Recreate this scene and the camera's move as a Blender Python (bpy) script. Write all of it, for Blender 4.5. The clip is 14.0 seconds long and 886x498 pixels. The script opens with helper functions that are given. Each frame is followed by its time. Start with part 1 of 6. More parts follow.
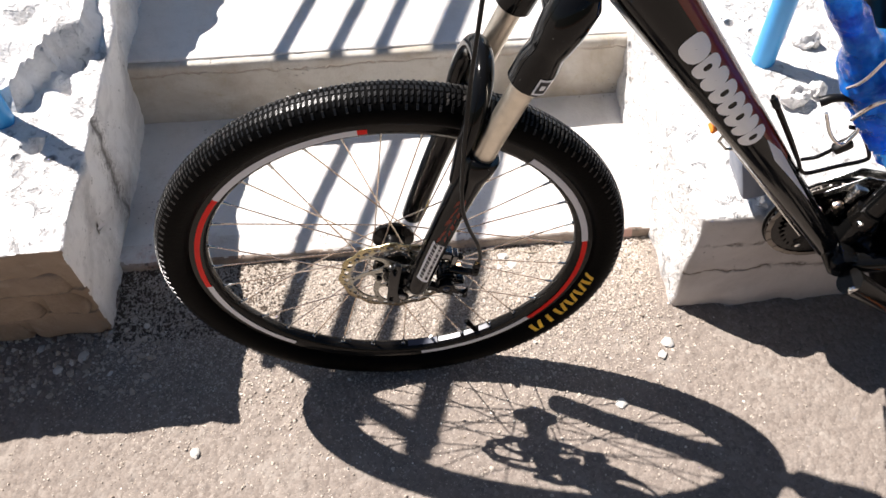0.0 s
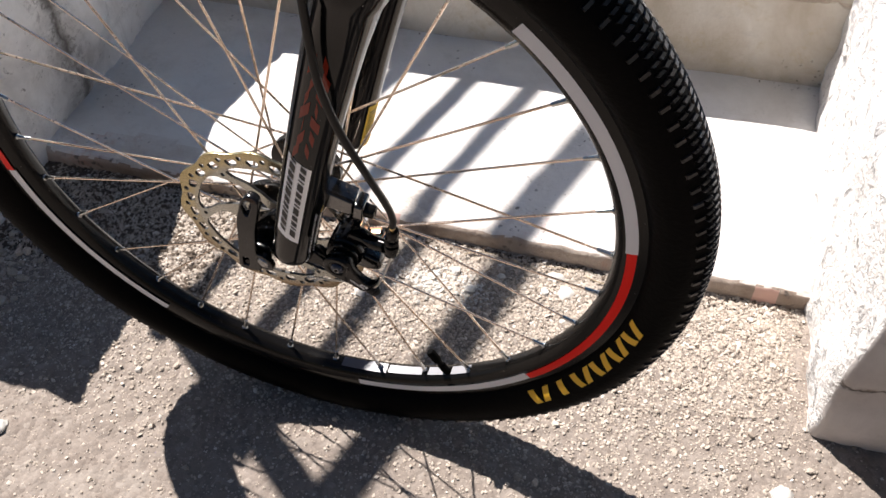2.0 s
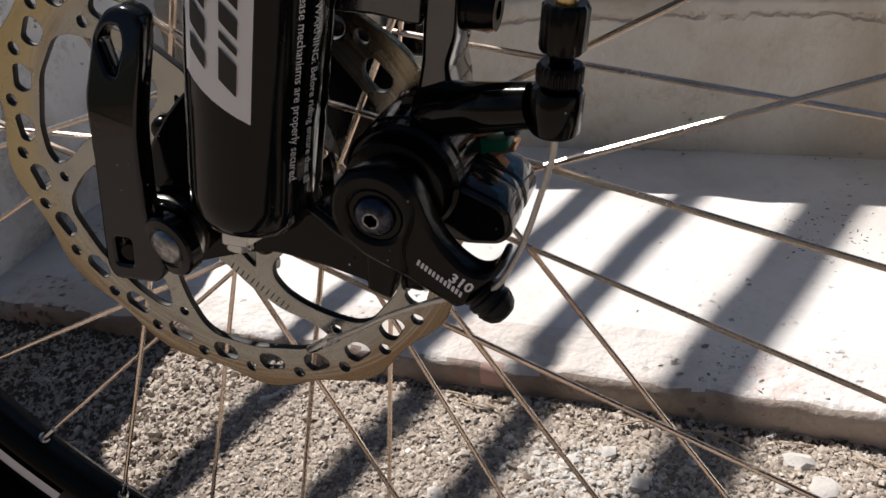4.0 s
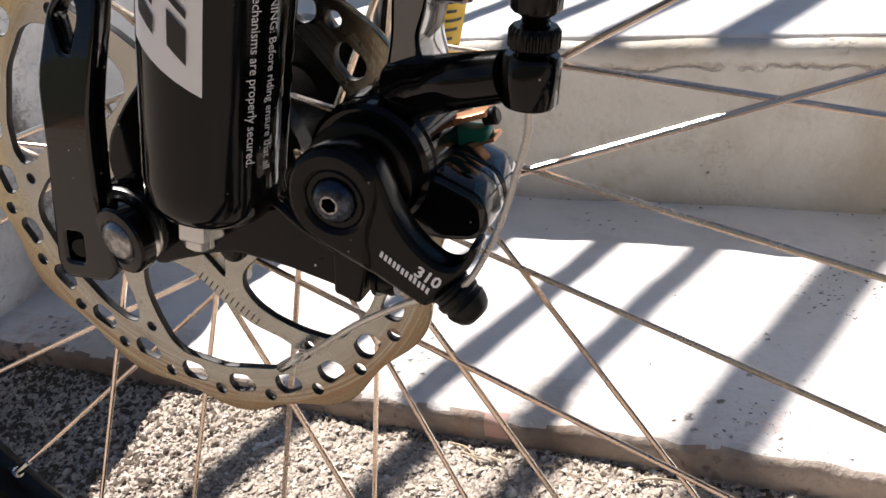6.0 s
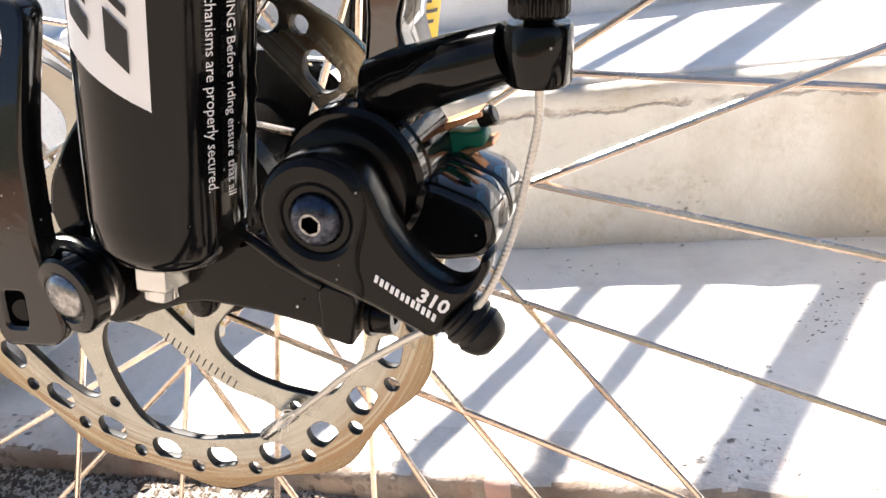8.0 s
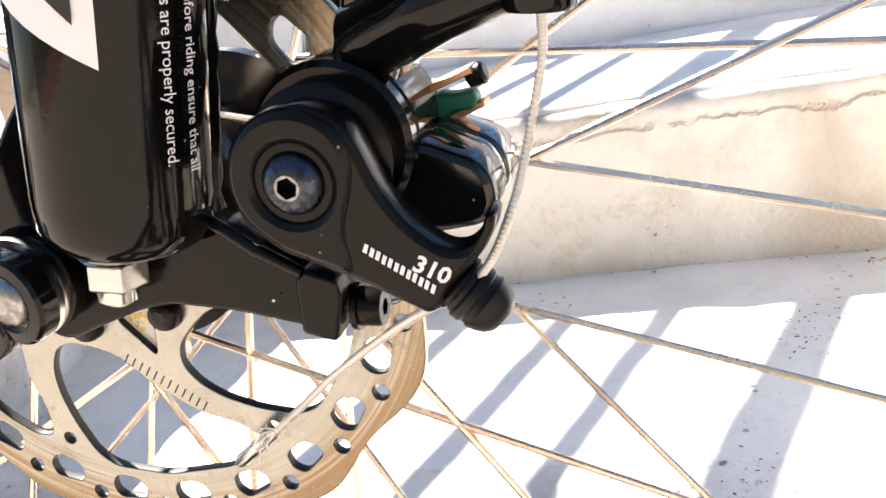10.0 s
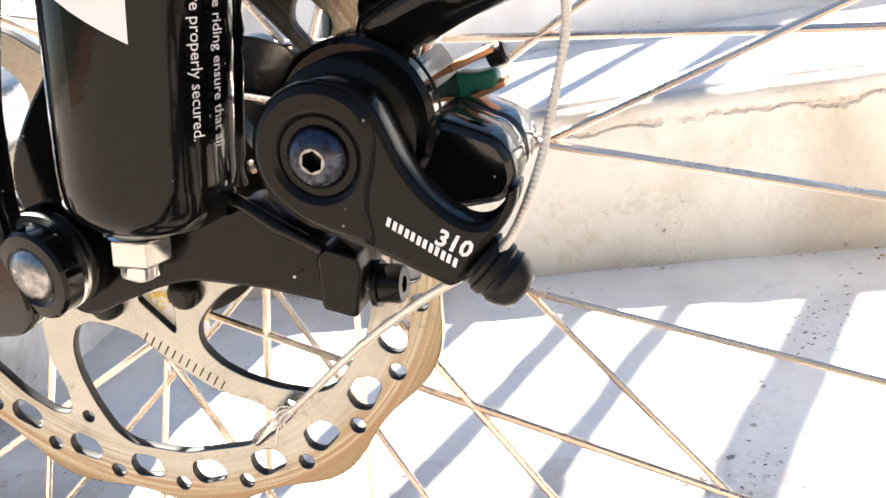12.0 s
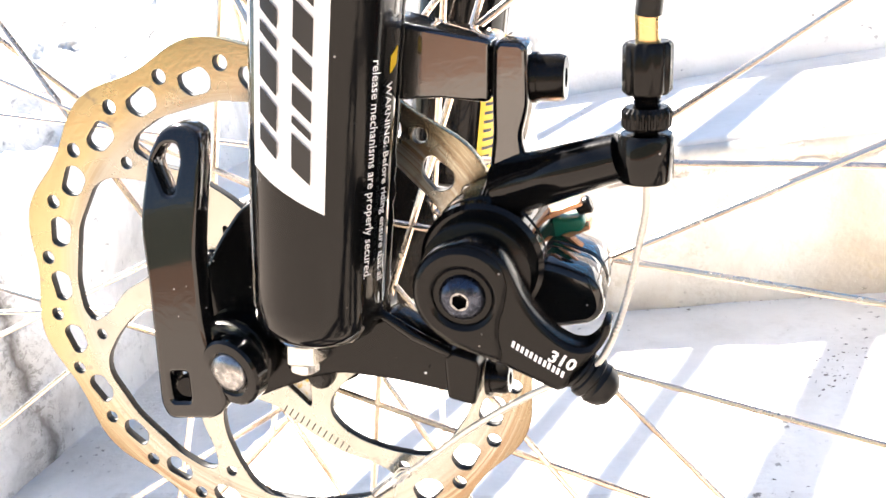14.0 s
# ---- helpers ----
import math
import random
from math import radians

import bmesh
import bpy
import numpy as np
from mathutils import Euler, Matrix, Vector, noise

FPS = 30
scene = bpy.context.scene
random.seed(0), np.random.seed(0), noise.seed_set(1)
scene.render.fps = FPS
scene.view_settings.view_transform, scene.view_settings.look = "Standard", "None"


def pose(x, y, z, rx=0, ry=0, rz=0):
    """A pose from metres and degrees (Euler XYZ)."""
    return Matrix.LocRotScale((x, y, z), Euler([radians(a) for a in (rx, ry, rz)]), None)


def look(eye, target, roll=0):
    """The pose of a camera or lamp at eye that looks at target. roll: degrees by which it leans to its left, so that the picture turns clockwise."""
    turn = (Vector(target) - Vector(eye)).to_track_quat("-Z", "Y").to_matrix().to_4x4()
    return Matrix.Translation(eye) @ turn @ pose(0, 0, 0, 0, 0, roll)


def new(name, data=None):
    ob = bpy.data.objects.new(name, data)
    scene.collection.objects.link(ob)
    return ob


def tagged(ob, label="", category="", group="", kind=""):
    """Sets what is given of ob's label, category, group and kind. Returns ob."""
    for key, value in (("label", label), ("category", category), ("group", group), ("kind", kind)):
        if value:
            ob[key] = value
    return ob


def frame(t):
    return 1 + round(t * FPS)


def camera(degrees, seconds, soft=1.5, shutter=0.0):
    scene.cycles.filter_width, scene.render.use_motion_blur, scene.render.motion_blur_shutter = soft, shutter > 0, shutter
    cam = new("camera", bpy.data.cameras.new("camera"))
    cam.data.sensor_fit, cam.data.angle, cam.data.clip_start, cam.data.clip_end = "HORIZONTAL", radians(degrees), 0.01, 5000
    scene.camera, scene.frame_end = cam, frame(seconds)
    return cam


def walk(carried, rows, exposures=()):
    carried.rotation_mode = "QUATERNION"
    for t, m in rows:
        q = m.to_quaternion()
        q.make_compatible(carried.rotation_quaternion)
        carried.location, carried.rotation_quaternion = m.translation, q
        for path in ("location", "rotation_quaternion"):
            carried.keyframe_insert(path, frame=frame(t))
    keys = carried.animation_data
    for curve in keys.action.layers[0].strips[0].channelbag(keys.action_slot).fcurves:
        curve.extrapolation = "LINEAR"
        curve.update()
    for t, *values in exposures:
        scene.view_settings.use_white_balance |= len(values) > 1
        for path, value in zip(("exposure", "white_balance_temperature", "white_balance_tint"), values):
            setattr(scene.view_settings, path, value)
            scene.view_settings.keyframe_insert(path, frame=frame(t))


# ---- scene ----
cam = camera(55.03, 14.0)
PATH = [
    (0.0, pose(0.0396, -0.7147, 1.3493, 35.38, 1.05, -4.04)),
    (0.5, pose(0.0384, -0.7269, 1.3444, 35.17, -0.55, -4.18)),
    (1.0, pose(0.0963, -0.7119, 1.3350, 35.02, -0.01, -1.81)),
    (1.3, pose(0.1731, -0.6581, 1.3052, 33.63, 1.00, 4.23)),
    (1.5, pose(0.2315, -0.6183, 1.2050, 36.19, 0.87, 8.88)),
    (1.7, pose(0.2644, -0.5359, 1.0787, 36.03, 1.73, 13.08)),
    (1.9, pose(0.2652, -0.4547, 0.9271, 35.76, 2.48, 14.94)),
    (2.0, pose(0.2712, -0.4073, 0.8425, 38.46, 2.51, 16.34)),
    (2.2, pose(0.2571, -0.3453, 0.7197, 43.51, 3.36, 18.46)),
    (2.5, pose(0.2219, -0.3101, 0.5956, 49.37, 5.31, 20.11)),
    (2.7, pose(0.1938, -0.2940, 0.5481, 51.91, 4.90, 20.85)),
    (3.0, pose(0.1649, -0.2767, 0.5273, 54.62, 4.92, 21.24)),
    (3.5, pose(0.1498, -0.2475, 0.4813, 55.55, 6.51, 19.56)),
    (4.0, pose(0.1508, -0.2252, 0.4471, 57.77, 6.45, 19.14)),
    (4.2, pose(0.1524, -0.2182, 0.4369, 59.27, 6.77, 19.70)),
    (6.3, pose(0.1568, -0.2146, 0.4227, 62.52, 5.94, 21.21)),
    (6.5, pose(0.1564, -0.2152, 0.4231, 62.62, 5.86, 21.25)),
    (7, pose(0.1556, -0.2156, 0.4231, 62.78, 5.73, 21.05)),
    (7.5, pose(0.1536, -0.2135, 0.4192, 63.65, 6.11, 21.07)),
    (8, pose(0.1421, -0.1989, 0.4033, 66.49, 9.49, 17.36)),
    (8.2, pose(0.1343, -0.1890, 0.3938, 68.53, 9.80, 14.54)),
    (8.5, pose(0.1297, -0.1851, 0.3853, 68.26, 10.78, 13.51)),
    (9, pose(0.1303, -0.1870, 0.3817, 69.29, 11.20, 13.60)),
    (9.2, pose(0.1298, -0.1882, 0.3827, 69.34, 11.42, 13.69)),
    (11.5, pose(0.1308, -0.1928, 0.3847, 69.80, 11.11, 14.31)),
    (12, pose(0.1279, -0.1943, 0.3818, 69.45, 11.10, 14.40)),
    (12.5, pose(0.1266, -0.1935, 0.3812, 69.27, 10.62, 14.16)),
    (13, pose(0.1259, -0.1956, 0.3838, 69.47, 10.32, 14.01)),
    (13.5, pose(0.1282, -0.2034, 0.3945, 70.17, 11.37, 13.81)),
    (13.7, pose(0.1301, -0.2131, 0.4022, 70.84, 11.81, 14.86)),
    (14, pose(0.1253, -0.2349, 0.4203, 71.23, 11.45, 15.53)),
]
EXPO = [(0.0, 0.97, 6270, 12), (1.6, 0.93, 6270, 12), (2.5, 0.85, 6270, 12), (3.0, 0.85, 6270, 12), (3.5, 1.05, 6270, 12), (4.0, 0.2, 6270, 12), (4.2, 0.18, 6270, 12), (6.5, 1.25, 6270, 12), (7.5, 1.48, 6270, 12), (8.2, 2.52, 6440, 10), (9.0, 2.62, 6440, 10), (13.0, 2.65, 6440, 10), (13.5, 2.78, 6440, 10), (14.0, 3.16, 6440, 10)]
walk(cam, PATH, EXPO)

# ---- daylight ----
SUN_FROM = Vector((-0.64, 0.46, 1.0)).normalized()
world = bpy.data.worlds.new("world")
scene.world = world
world.use_nodes = True
sky = world.node_tree.nodes.new("ShaderNodeTexSky")
sky.sky_type, sky.sun_disc = "NISHITA", False
sky.sun_elevation = math.asin(SUN_FROM.z)
sky.sun_rotation = math.atan2(SUN_FROM.x, SUN_FROM.y)
world.node_tree.links.new(sky.outputs[0], world.node_tree.nodes["Background"].inputs[0])
world.node_tree.nodes["Background"].inputs[1].default_value = 0.031
sun = new("sun", bpy.data.lights.new("sun", "SUN"))
sun.data.energy, sun.data.angle, sun.data.color = 5.0, radians(0.55), (1.0, 0.925, 0.84)
sun.matrix_world = look(SUN_FROM * 20, (0, 0, 0))


# ---- materials ----
class Nodes:
    """Short hand for building one node material."""

    def __init__(self, name):
        self.mat = bpy.data.materials.new(name)
        self.mat.use_nodes = True
        self.tree = self.mat.node_tree
        self.bsdf = self.tree.nodes["Principled BSDF"]
        self.pos = self.tree.nodes.new("ShaderNodeTexCoord").outputs["Object"]

    def link(self, a, b):
        self.tree.links.new(a, b)

    def set(self, **values):
        for key, value in values.items():
            self.bsdf.inputs[key.replace("_", " ")].default_value = value
        return self

    def noise(self, scale, detail=4.0, rough=0.55, distort=0.0, vec=None):
        n = self.tree.nodes.new("ShaderNodeTexNoise")
        n.inputs["Scale"].default_value, n.inputs["Detail"].default_value = scale, detail
        n.inputs["Roughness"].default_value, n.inputs["Distortion"].default_value = rough, distort
        self.link(vec or self.pos, n.inputs["Vector"])
        return n.outputs["Fac"]

    def voronoi(self, scale, feature="F1", out="Distance", rand=1.0):
        n = self.tree.nodes.new("ShaderNodeTexVoronoi")
        n.feature = feature
        n.inputs["Scale"].default_value, n.inputs["Randomness"].default_value = scale, rand
        self.link(self.pos, n.inputs["Vector"])
        return n.outputs[out]

    def ramp(self, fac, *stops):
        n = self.tree.nodes.new("ShaderNodeValToRGB")
        e = n.color_ramp.elements
        while len(e) < len(stops):
            e.new(0.5)
        for el, (p, c) in zip(e, stops):
            el.position = p
            el.color = (c, c, c, 1) if isinstance(c, (int, float)) else (*c, 1)
        self.link(fac, n.inputs["Fac"])
        return n.outputs["Color"]

    def mix(self, fac, a, b, mode="MIX"):
        n = self.tree.nodes.new("ShaderNodeMix")
        n.data_type, n.blend_type = "RGBA", mode
        for sock, v in ((n.inputs["Factor"], fac), (n.inputs["A"], a), (n.inputs["B"], b)):
            if hasattr(v, "node"):
                self.link(v, sock)
            elif isinstance(v, tuple):
                sock.default_value = (*v, 1)
            else:
                sock.default_value = v
        return n.outputs["Result"]

    def math(self, op, a, b=0.0):
        n = self.tree.nodes.new("ShaderNodeMath")
        n.operation = op
        for sock, v in ((n.inputs[0], a), (n.inputs[1], b)):
            if hasattr(v, "node"):
                self.link(v, sock)
            else:
                sock.default_value = v
        return n.outputs[0]

    def color(self, sock):
        self.link(sock, self.bsdf.inputs["Base Color"])
        return self

    def rough(self, sock):
        self.link(sock, self.bsdf.inputs["Roughness"])
        return self

    def bump(self, height, strength=0.4, dist=0.002):
        n = self.tree.nodes.new("ShaderNodeBump")
        n.inputs["Strength"].default_value, n.inputs["Distance"].default_value = strength, dist
        self.link(height, n.inputs["Height"])
        self.link(n.outputs[0], self.bsdf.inputs["Normal"])
        return self


def mat_asphalt():
    m = Nodes("asphalt")
    cell = m.voronoi(170, out="Color")
    grain = m.ramp(cell, (0.0, (0.215, 0.178, 0.152)), (0.4, (0.285, 0.242, 0.208)), (0.75, (0.335, 0.287, 0.248)), (1.0, (0.43, 0.378, 0.33)))
    fine = m.noise(700, 3)
    big = m.noise(3.5, 5, 0.6)
    c = m.mix(m.ramp(big, (0.35, 0.0), (0.7, 0.5)), grain, (0.265, 0.222, 0.19))
    c = m.mix(0.35, c, m.ramp(fine, (0.3, 0.35), (0.7, 1.0)), "MULTIPLY")
    pale = m.ramp(m.voronoi(45), (0.02, 1.0), (0.055, 0.0))
    c = m.mix(m.math("MULTIPLY", pale, m.ramp(m.noise(9, 2), (0.58, 0.0), (0.62, 0.8))), c, (0.76, 0.73, 0.69))
    dust = m.ramp(m.noise(14, 5, 0.65, 0.6), (0.55, 0.0), (0.72, 0.55))
    c = m.mix(dust, c, (0.38, 0.34, 0.30))
    dark = m.ramp(m.noise(31, 4, 0.6), (0.60, 0.0), (0.74, 0.45))
    c = m.mix(dark, c, (0.11, 0.095, 0.085))
    m.color(c).set(Roughness=0.95, Specular_IOR_Level=0.2)
    h = m.math("ADD", m.math("MULTIPLY", m.voronoi(170), -1.0), m.math("MULTIPLY", fine, 0.4))
    return m.bump(h, 0.35, 0.003).mat


def mat_gravel():
    """Loose chips, each a little different."""
    m = Nodes("loose_chips")
    geo = m.tree.nodes.new("ShaderNodeNewGeometry").outputs["Random Per Island"]
    c = m.ramp(geo, (0.0, (0.34, 0.285, 0.235)), (0.3, (0.50, 0.43, 0.36)), (0.9, (0.61, 0.535, 0.455)), (1.0, (0.82, 0.77, 0.70)))
    c = m.mix(0.4, c, m.ramp(m.noise(500, 4), (0.3, 0.4), (0.7, 1.0)), "MULTIPLY")
    m.color(c).set(Roughness=0.95, Specular_IOR_Level=0.2)
    return m.bump(m.noise(600, 3), 0.5, 0.001).mat


def mat_paint(name, tone, stain=(0.34, 0.30, 0.25), wear=0.5, flake=(0.42, 0.40, 0.37), relief=0.004, tint=None, joints=(), seam=None, holes=0.0, cover=0.0, joint_tone=(0.15, 0.125, 0.105)):
    """Weathered whitewash on concrete: stains, grime, pits, and cracks along courses or a slanting seam."""
    m = Nodes(name)
    a = m.noise(5, 6, 0.62, 0.4)
    b = m.noise(38, 5, 0.6)
    c = m.mix(m.ramp(a, (0.46 - cover, 0.0), (0.74 - cover, wear)), tone, stain)
    c = m.mix(m.ramp(b, (0.58, 0.0), (0.72, 0.35 * wear)), c, flake)
    if tint:
        blot = m.ramp(m.noise(8, 6, 0.7, 1.0), (0.53, 0.0), (0.66, 0.6))
        c = m.mix(m.math("MULTIPLY", blot, m.ramp(m.noise(60, 5, 0.7), (0.42, 0.0), (0.62, 1.0))), c, tint)
    scuff = m.math("MULTIPLY", m.ramp(m.noise(15, 6, 0.72, 0.8), (0.50, 0.0), (0.68, 1.0)), m.ramp(m.noise(140, 5, 0.75), (0.46, 0.0), (0.60, 0.5 * wear)))
    c = m.mix(scuff, c, tuple(v * 1.1 for v in stain))
    pits = m.ramp(m.math("ADD", m.voronoi(95), m.math("MULTIPLY", m.math("SUBTRACT", m.noise(240, 4, 0.7), 0.5), 1.1)), (0.08 + 1.4 * max(0.0, cover), 1.0), (0.20 + 1.8 * max(0.0, cover), 0.0))
    where = m.ramp(m.noise(9, 4, 0.65), (0.58 - cover, 0.0), (0.67 - cover, 0.8))
    dents = m.math("MULTIPLY", pits, where)
    c = m.mix(dents, c, (0.10, 0.09, 0.08))
    tall = m.tree.nodes.new("ShaderNodeMapping")
    tall.inputs["Scale"].default_value = (1.0, 1.0, 0.10)
    m.link(m.pos, tall.inputs["Vector"])
    runs = m.math("MULTIPLY", m.ramp(m.noise(34, 4, 0.6, 0.0, tall.outputs[0]), (0.55, 0.0), (0.70, 0.5 * wear)), m.ramp(m.noise(7, 3), (0.42, 0.0), (0.60, 1.0)))
    c = m.mix(runs, c, tuple(0.5 * (p + q) for p, q in zip(tone, stain)))
    cuts = None
    if joints or seam:
        xyz = m.tree.nodes.new("ShaderNodeSeparateXYZ")
        m.link(m.pos, xyz.inputs[0])
        sway = m.math("MULTIPLY", m.math("SUBTRACT", m.noise(9, 5, 0.7), 0.5), 0.05)
        sway = m.math("ADD", sway, m.math("MULTIPLY", m.math("SUBTRACT", m.noise(46, 5, 0.75), 0.5), 0.014))
        broken = m.ramp(m.noise(17, 3), (0.36, 0.0), (0.50, 1.0))
        lines = [(xyz.outputs["Z"], z, w) for z, w in joints]
        if seam:
            slant, at, wide = seam
            lines.append((m.math("ADD", xyz.outputs["Y"], m.math("MULTIPLY", xyz.outputs["Z"], slant)), at, wide))
        for sock, at, wide in lines:
            d = m.math("ABSOLUTE", m.math("ADD", m.math("SUBTRACT", sock, at), sway))
            line = m.math("MULTIPLY", m.ramp(d, (0.0, 1.0), (wide, 0.0)), broken)
            cuts = line if cuts is None else m.math("MAXIMUM", cuts, line)
        c = m.mix(cuts, c, joint_tone if joints else (0.13, 0.12, 0.11))
        if seam:
            # grime and lichen specks gathered along the seam
            band = m.ramp(m.math("ABSOLUTE", m.math("ADD", m.math("SUBTRACT", lines[-1][0], seam[1]), m.math("MULTIPLY", sway, 2.2))), (0.0, 1.0), (0.05, 0.0))
            specks = m.ramp(m.noise(120, 6, 0.75, 0.6), (0.50, 0.0), (0.58, 0.9))
            smear = m.ramp(m.noise(24, 5, 0.7, 0.8), (0.46, 0.0), (0.66, 0.5))
            c = m.mix(m.math("MULTIPLY", band, m.math("MAXIMUM", specks, smear)), c, (0.21, 0.195, 0.18))
            flecks = m.math("MULTIPLY", m.ramp(m.noise(75, 5, 0.7, 0.4), (0.62, 0.0), (0.68, 0.8)), m.ramp(m.noise(6, 3), (0.40, 0.0), (0.60, 1.0)))
            c = m.mix(flecks, c, (0.14, 0.125, 0.115))
    if holes:
        hole = m.math("MULTIPLY", m.ramp(m.voronoi(17), (0.10, 1.0), (0.20, 0.0)), m.ramp(m.noise(5, 3), (0.50, 0.0), (0.56, holes)))
        c = m.mix(hole, c, (0.13, 0.13, 0.14))
        dents = m.math("MAXIMUM", dents, m.math("MULTIPLY", hole, 2.0))
        # grey crags: bare plaster, with the shade between lumps painted in
        crag = m.noise(30, 6, 0.7, 1.2)
        c = m.mix(m.ramp(crag, (0.55, 0.0), (0.64, 0.75)), c, (0.34, 0.335, 0.34))
        dents = m.math("ADD", dents, m.math("MULTIPLY", m.ramp(crag, (0.56, 0.0), (0.66, 1.0)), 0.8))
    m.color(c).set(Roughness=0.85)
    h = m.math("ADD", m.math("MULTIPLY", b, 0.5), m.math("MULTIPLY", m.noise(160, 4), 0.3))
    h = m.math("SUBTRACT", h, dents)
    if cuts is not None:
        h = m.math("SUBTRACT", h, m.math("MULTIPLY", cuts, 1.5))
    return m.bump(h, 0.6, relief).mat


def mat_gloss(name, rgb, rough=0.18, metal=0.0, dust=0.12, coat=0.0, spec=0.5):
    """Smooth lacquer with a little dust and fine scratches."""
    m = Nodes(name)
    d = m.ramp(m.noise(160, 5, 0.7), (0.60, 0.0), (0.80, dust))
    c = m.mix(d, rgb, (0.30, 0.28, 0.26))
    speck = m.math("MULTIPLY", m.ramp(m.voronoi(330), (0.05, 1.0), (0.10, 0.0)), m.ramp(m.noise(130, 2), (0.60, 0.0), (0.64, 0.8)))
    m.color(m.mix(speck, c, (0.52, 0.49, 0.45)) if dust else c)
    r = m.math("ADD", m.math("MULTIPLY", m.noise(55, 4), 0.16), rough - 0.06)
    m.rough(r).set(Metallic=metal, Coat_Weight=coat, Coat_Roughness=0.03, Specular_IOR_Level=spec)
    return m.bump(m.noise(420, 2), 0.05, 0.0006).mat


def mat_steel(name, rgb, rough=0.28, heat=None, turned=0.0, scuff=0.0, grain=0.08):
    """Brushed metal; heat adds golden and brown tones in rings round the axle."""
    m = Nodes(name)
    c = m.mix(m.ramp(m.noise(90, 4), (0.4, 0.0), (0.7, 0.35)), rgb, tuple(v * 0.62 for v in rgb))
    if heat:
        xyz = m.tree.nodes.new("ShaderNodeSeparateXYZ")
        m.link(m.pos, xyz.inputs[0])
        r = m.math("SQRT", m.math("ADD", m.math("POWER", xyz.outputs["X"], 2.0), m.math("POWER", xyz.outputs["Z"], 2.0)))
        turn = m.tree.nodes.new("ShaderNodeCombineXYZ")
        m.link(m.math("MULTIPLY", r, 1000.0), turn.inputs[0])
        m.link(m.math("MULTIPLY", xyz.outputs["X"], 14.0), turn.inputs[1])
        rings = m.noise(1.0, 5, 0.7, 0.0, turn.outputs[0])
        gold, brown = heat
        c = m.mix(m.math("MULTIPLY", m.ramp(m.math("DIVIDE", r, 0.08), (0.86, 0.0), (0.98, 1.0)), m.ramp(m.noise(30, 3), (0.35, 0.45), (0.6, 1.0))), c, gold)
        streak = m.math("MULTIPLY", m.ramp(rings, (0.44, 0.0), (0.58, 0.9)), m.ramp(m.math("DIVIDE", r, 0.08), (0.74, 0.0), (0.80, 1.0)))
        c = m.mix(m.math("MULTIPLY", streak, m.ramp(m.noise(16, 3), (0.42, 0.25), (0.58, 1.0))), c, brown)
        outer = m.math("MULTIPLY", m.ramp(rings, (0.40, 0.0), (0.56, 1.0)), m.ramp(m.math("DIVIDE", r, 0.08), (0.86, 0.0), (0.92, 0.95)))
        # golder towards the upper left of the outer band
        side = m.math("SUBTRACT", m.math("MULTIPLY", xyz.outputs["Z"], 8.0), m.math("MULTIPLY", xyz.outputs["X"], 9.0))
        straw = m.math("MULTIPLY", m.ramp(m.math("ADD", side, m.math("MULTIPLY", m.noise(26, 3), 0.5)), (0.30, 0.0), (1.0, 0.7)), m.ramp(m.math("DIVIDE", r, 0.08), (0.78, 0.0), (0.86, 1.0)))
        c = m.mix(straw, c, (0.51, 0.425, 0.21))
        # browner towards the bottom of the outer band
        low_brown = m.ramp(m.math("ADD", m.math("MULTIPLY", xyz.outputs["Z"], -12.5), m.math("MULTIPLY", m.noise(22, 3), 0.8)), (0.45, 0.12), (1.15, 1.0))
        c = m.mix(m.math("MULTIPLY", outer, low_brown), c, (0.28, 0.19, 0.115))
        c = m.mix(m.math("MULTIPLY", m.ramp(m.math("DIVIDE", r, 0.08), (0.945, 0.0), (0.975, 0.8)), low_brown), c, brown)
        c = m.mix(m.ramp(m.noise(200, 4), (0.62, 0.0), (0.72, 0.6)), c, tuple(v * 0.5 for v in rgb))
    blur = m.math("ADD", m.math("MULTIPLY", m.noise(70, 4), 0.25), rough - 0.1)
    if scuff:
        # bare and dull streaks where tools have slipped
        rub = m.ramp(m.noise(420, 6, 0.75), (0.44, 0.0), (0.62, scuff))
        c = m.mix(rub, c, tuple(v * 0.25 for v in rgb))
        blur = m.math("ADD", blur, m.math("MULTIPLY", rub, 0.35))
    m.color(c).set(Metallic=1.0)
    m.rough(blur)
    if turned:
        # lathe-turned grain running round the axle
        swirl = m.tree.nodes.new("ShaderNodeTangent")
        swirl.direction_type, swirl.axis = "RADIAL", "Y"
        m.link(swirl.outputs[0], m.bsdf.inputs["Tangent"])
        m.set(Anisotropic=turned)
    return m.bump(m.noise(900, 2), grain, 0.0004).mat


def mat_rubber(name, rgb=(0.0016, 0.0015, 0.0015), dust=0.025, dirt=(0.10, 0.08, 0.065), spec=0.04, rough=0.5):
    m = Nodes(name)
    d = m.ramp(m.noise(70, 6, 0.7), (0.55, 0.0), (0.8, dust))
    m.color(m.mix(d, rgb, dirt)).set(Roughness=rough, Specular_IOR_Level=spec)
    return m.bump(m.noise(260, 4), 0.35, 0.0012).mat


def mat_flat(name, rgb, rough=0.5, worn=0.1):
    m = Nodes(name)
    d = m.ramp(m.noise(120, 5, 0.7), (0.58, 0.0), (0.75, worn))
    m.color(m.mix(d, rgb, tuple(v * 0.45 for v in rgb))).set(Roughness=rough)
    return m.mat


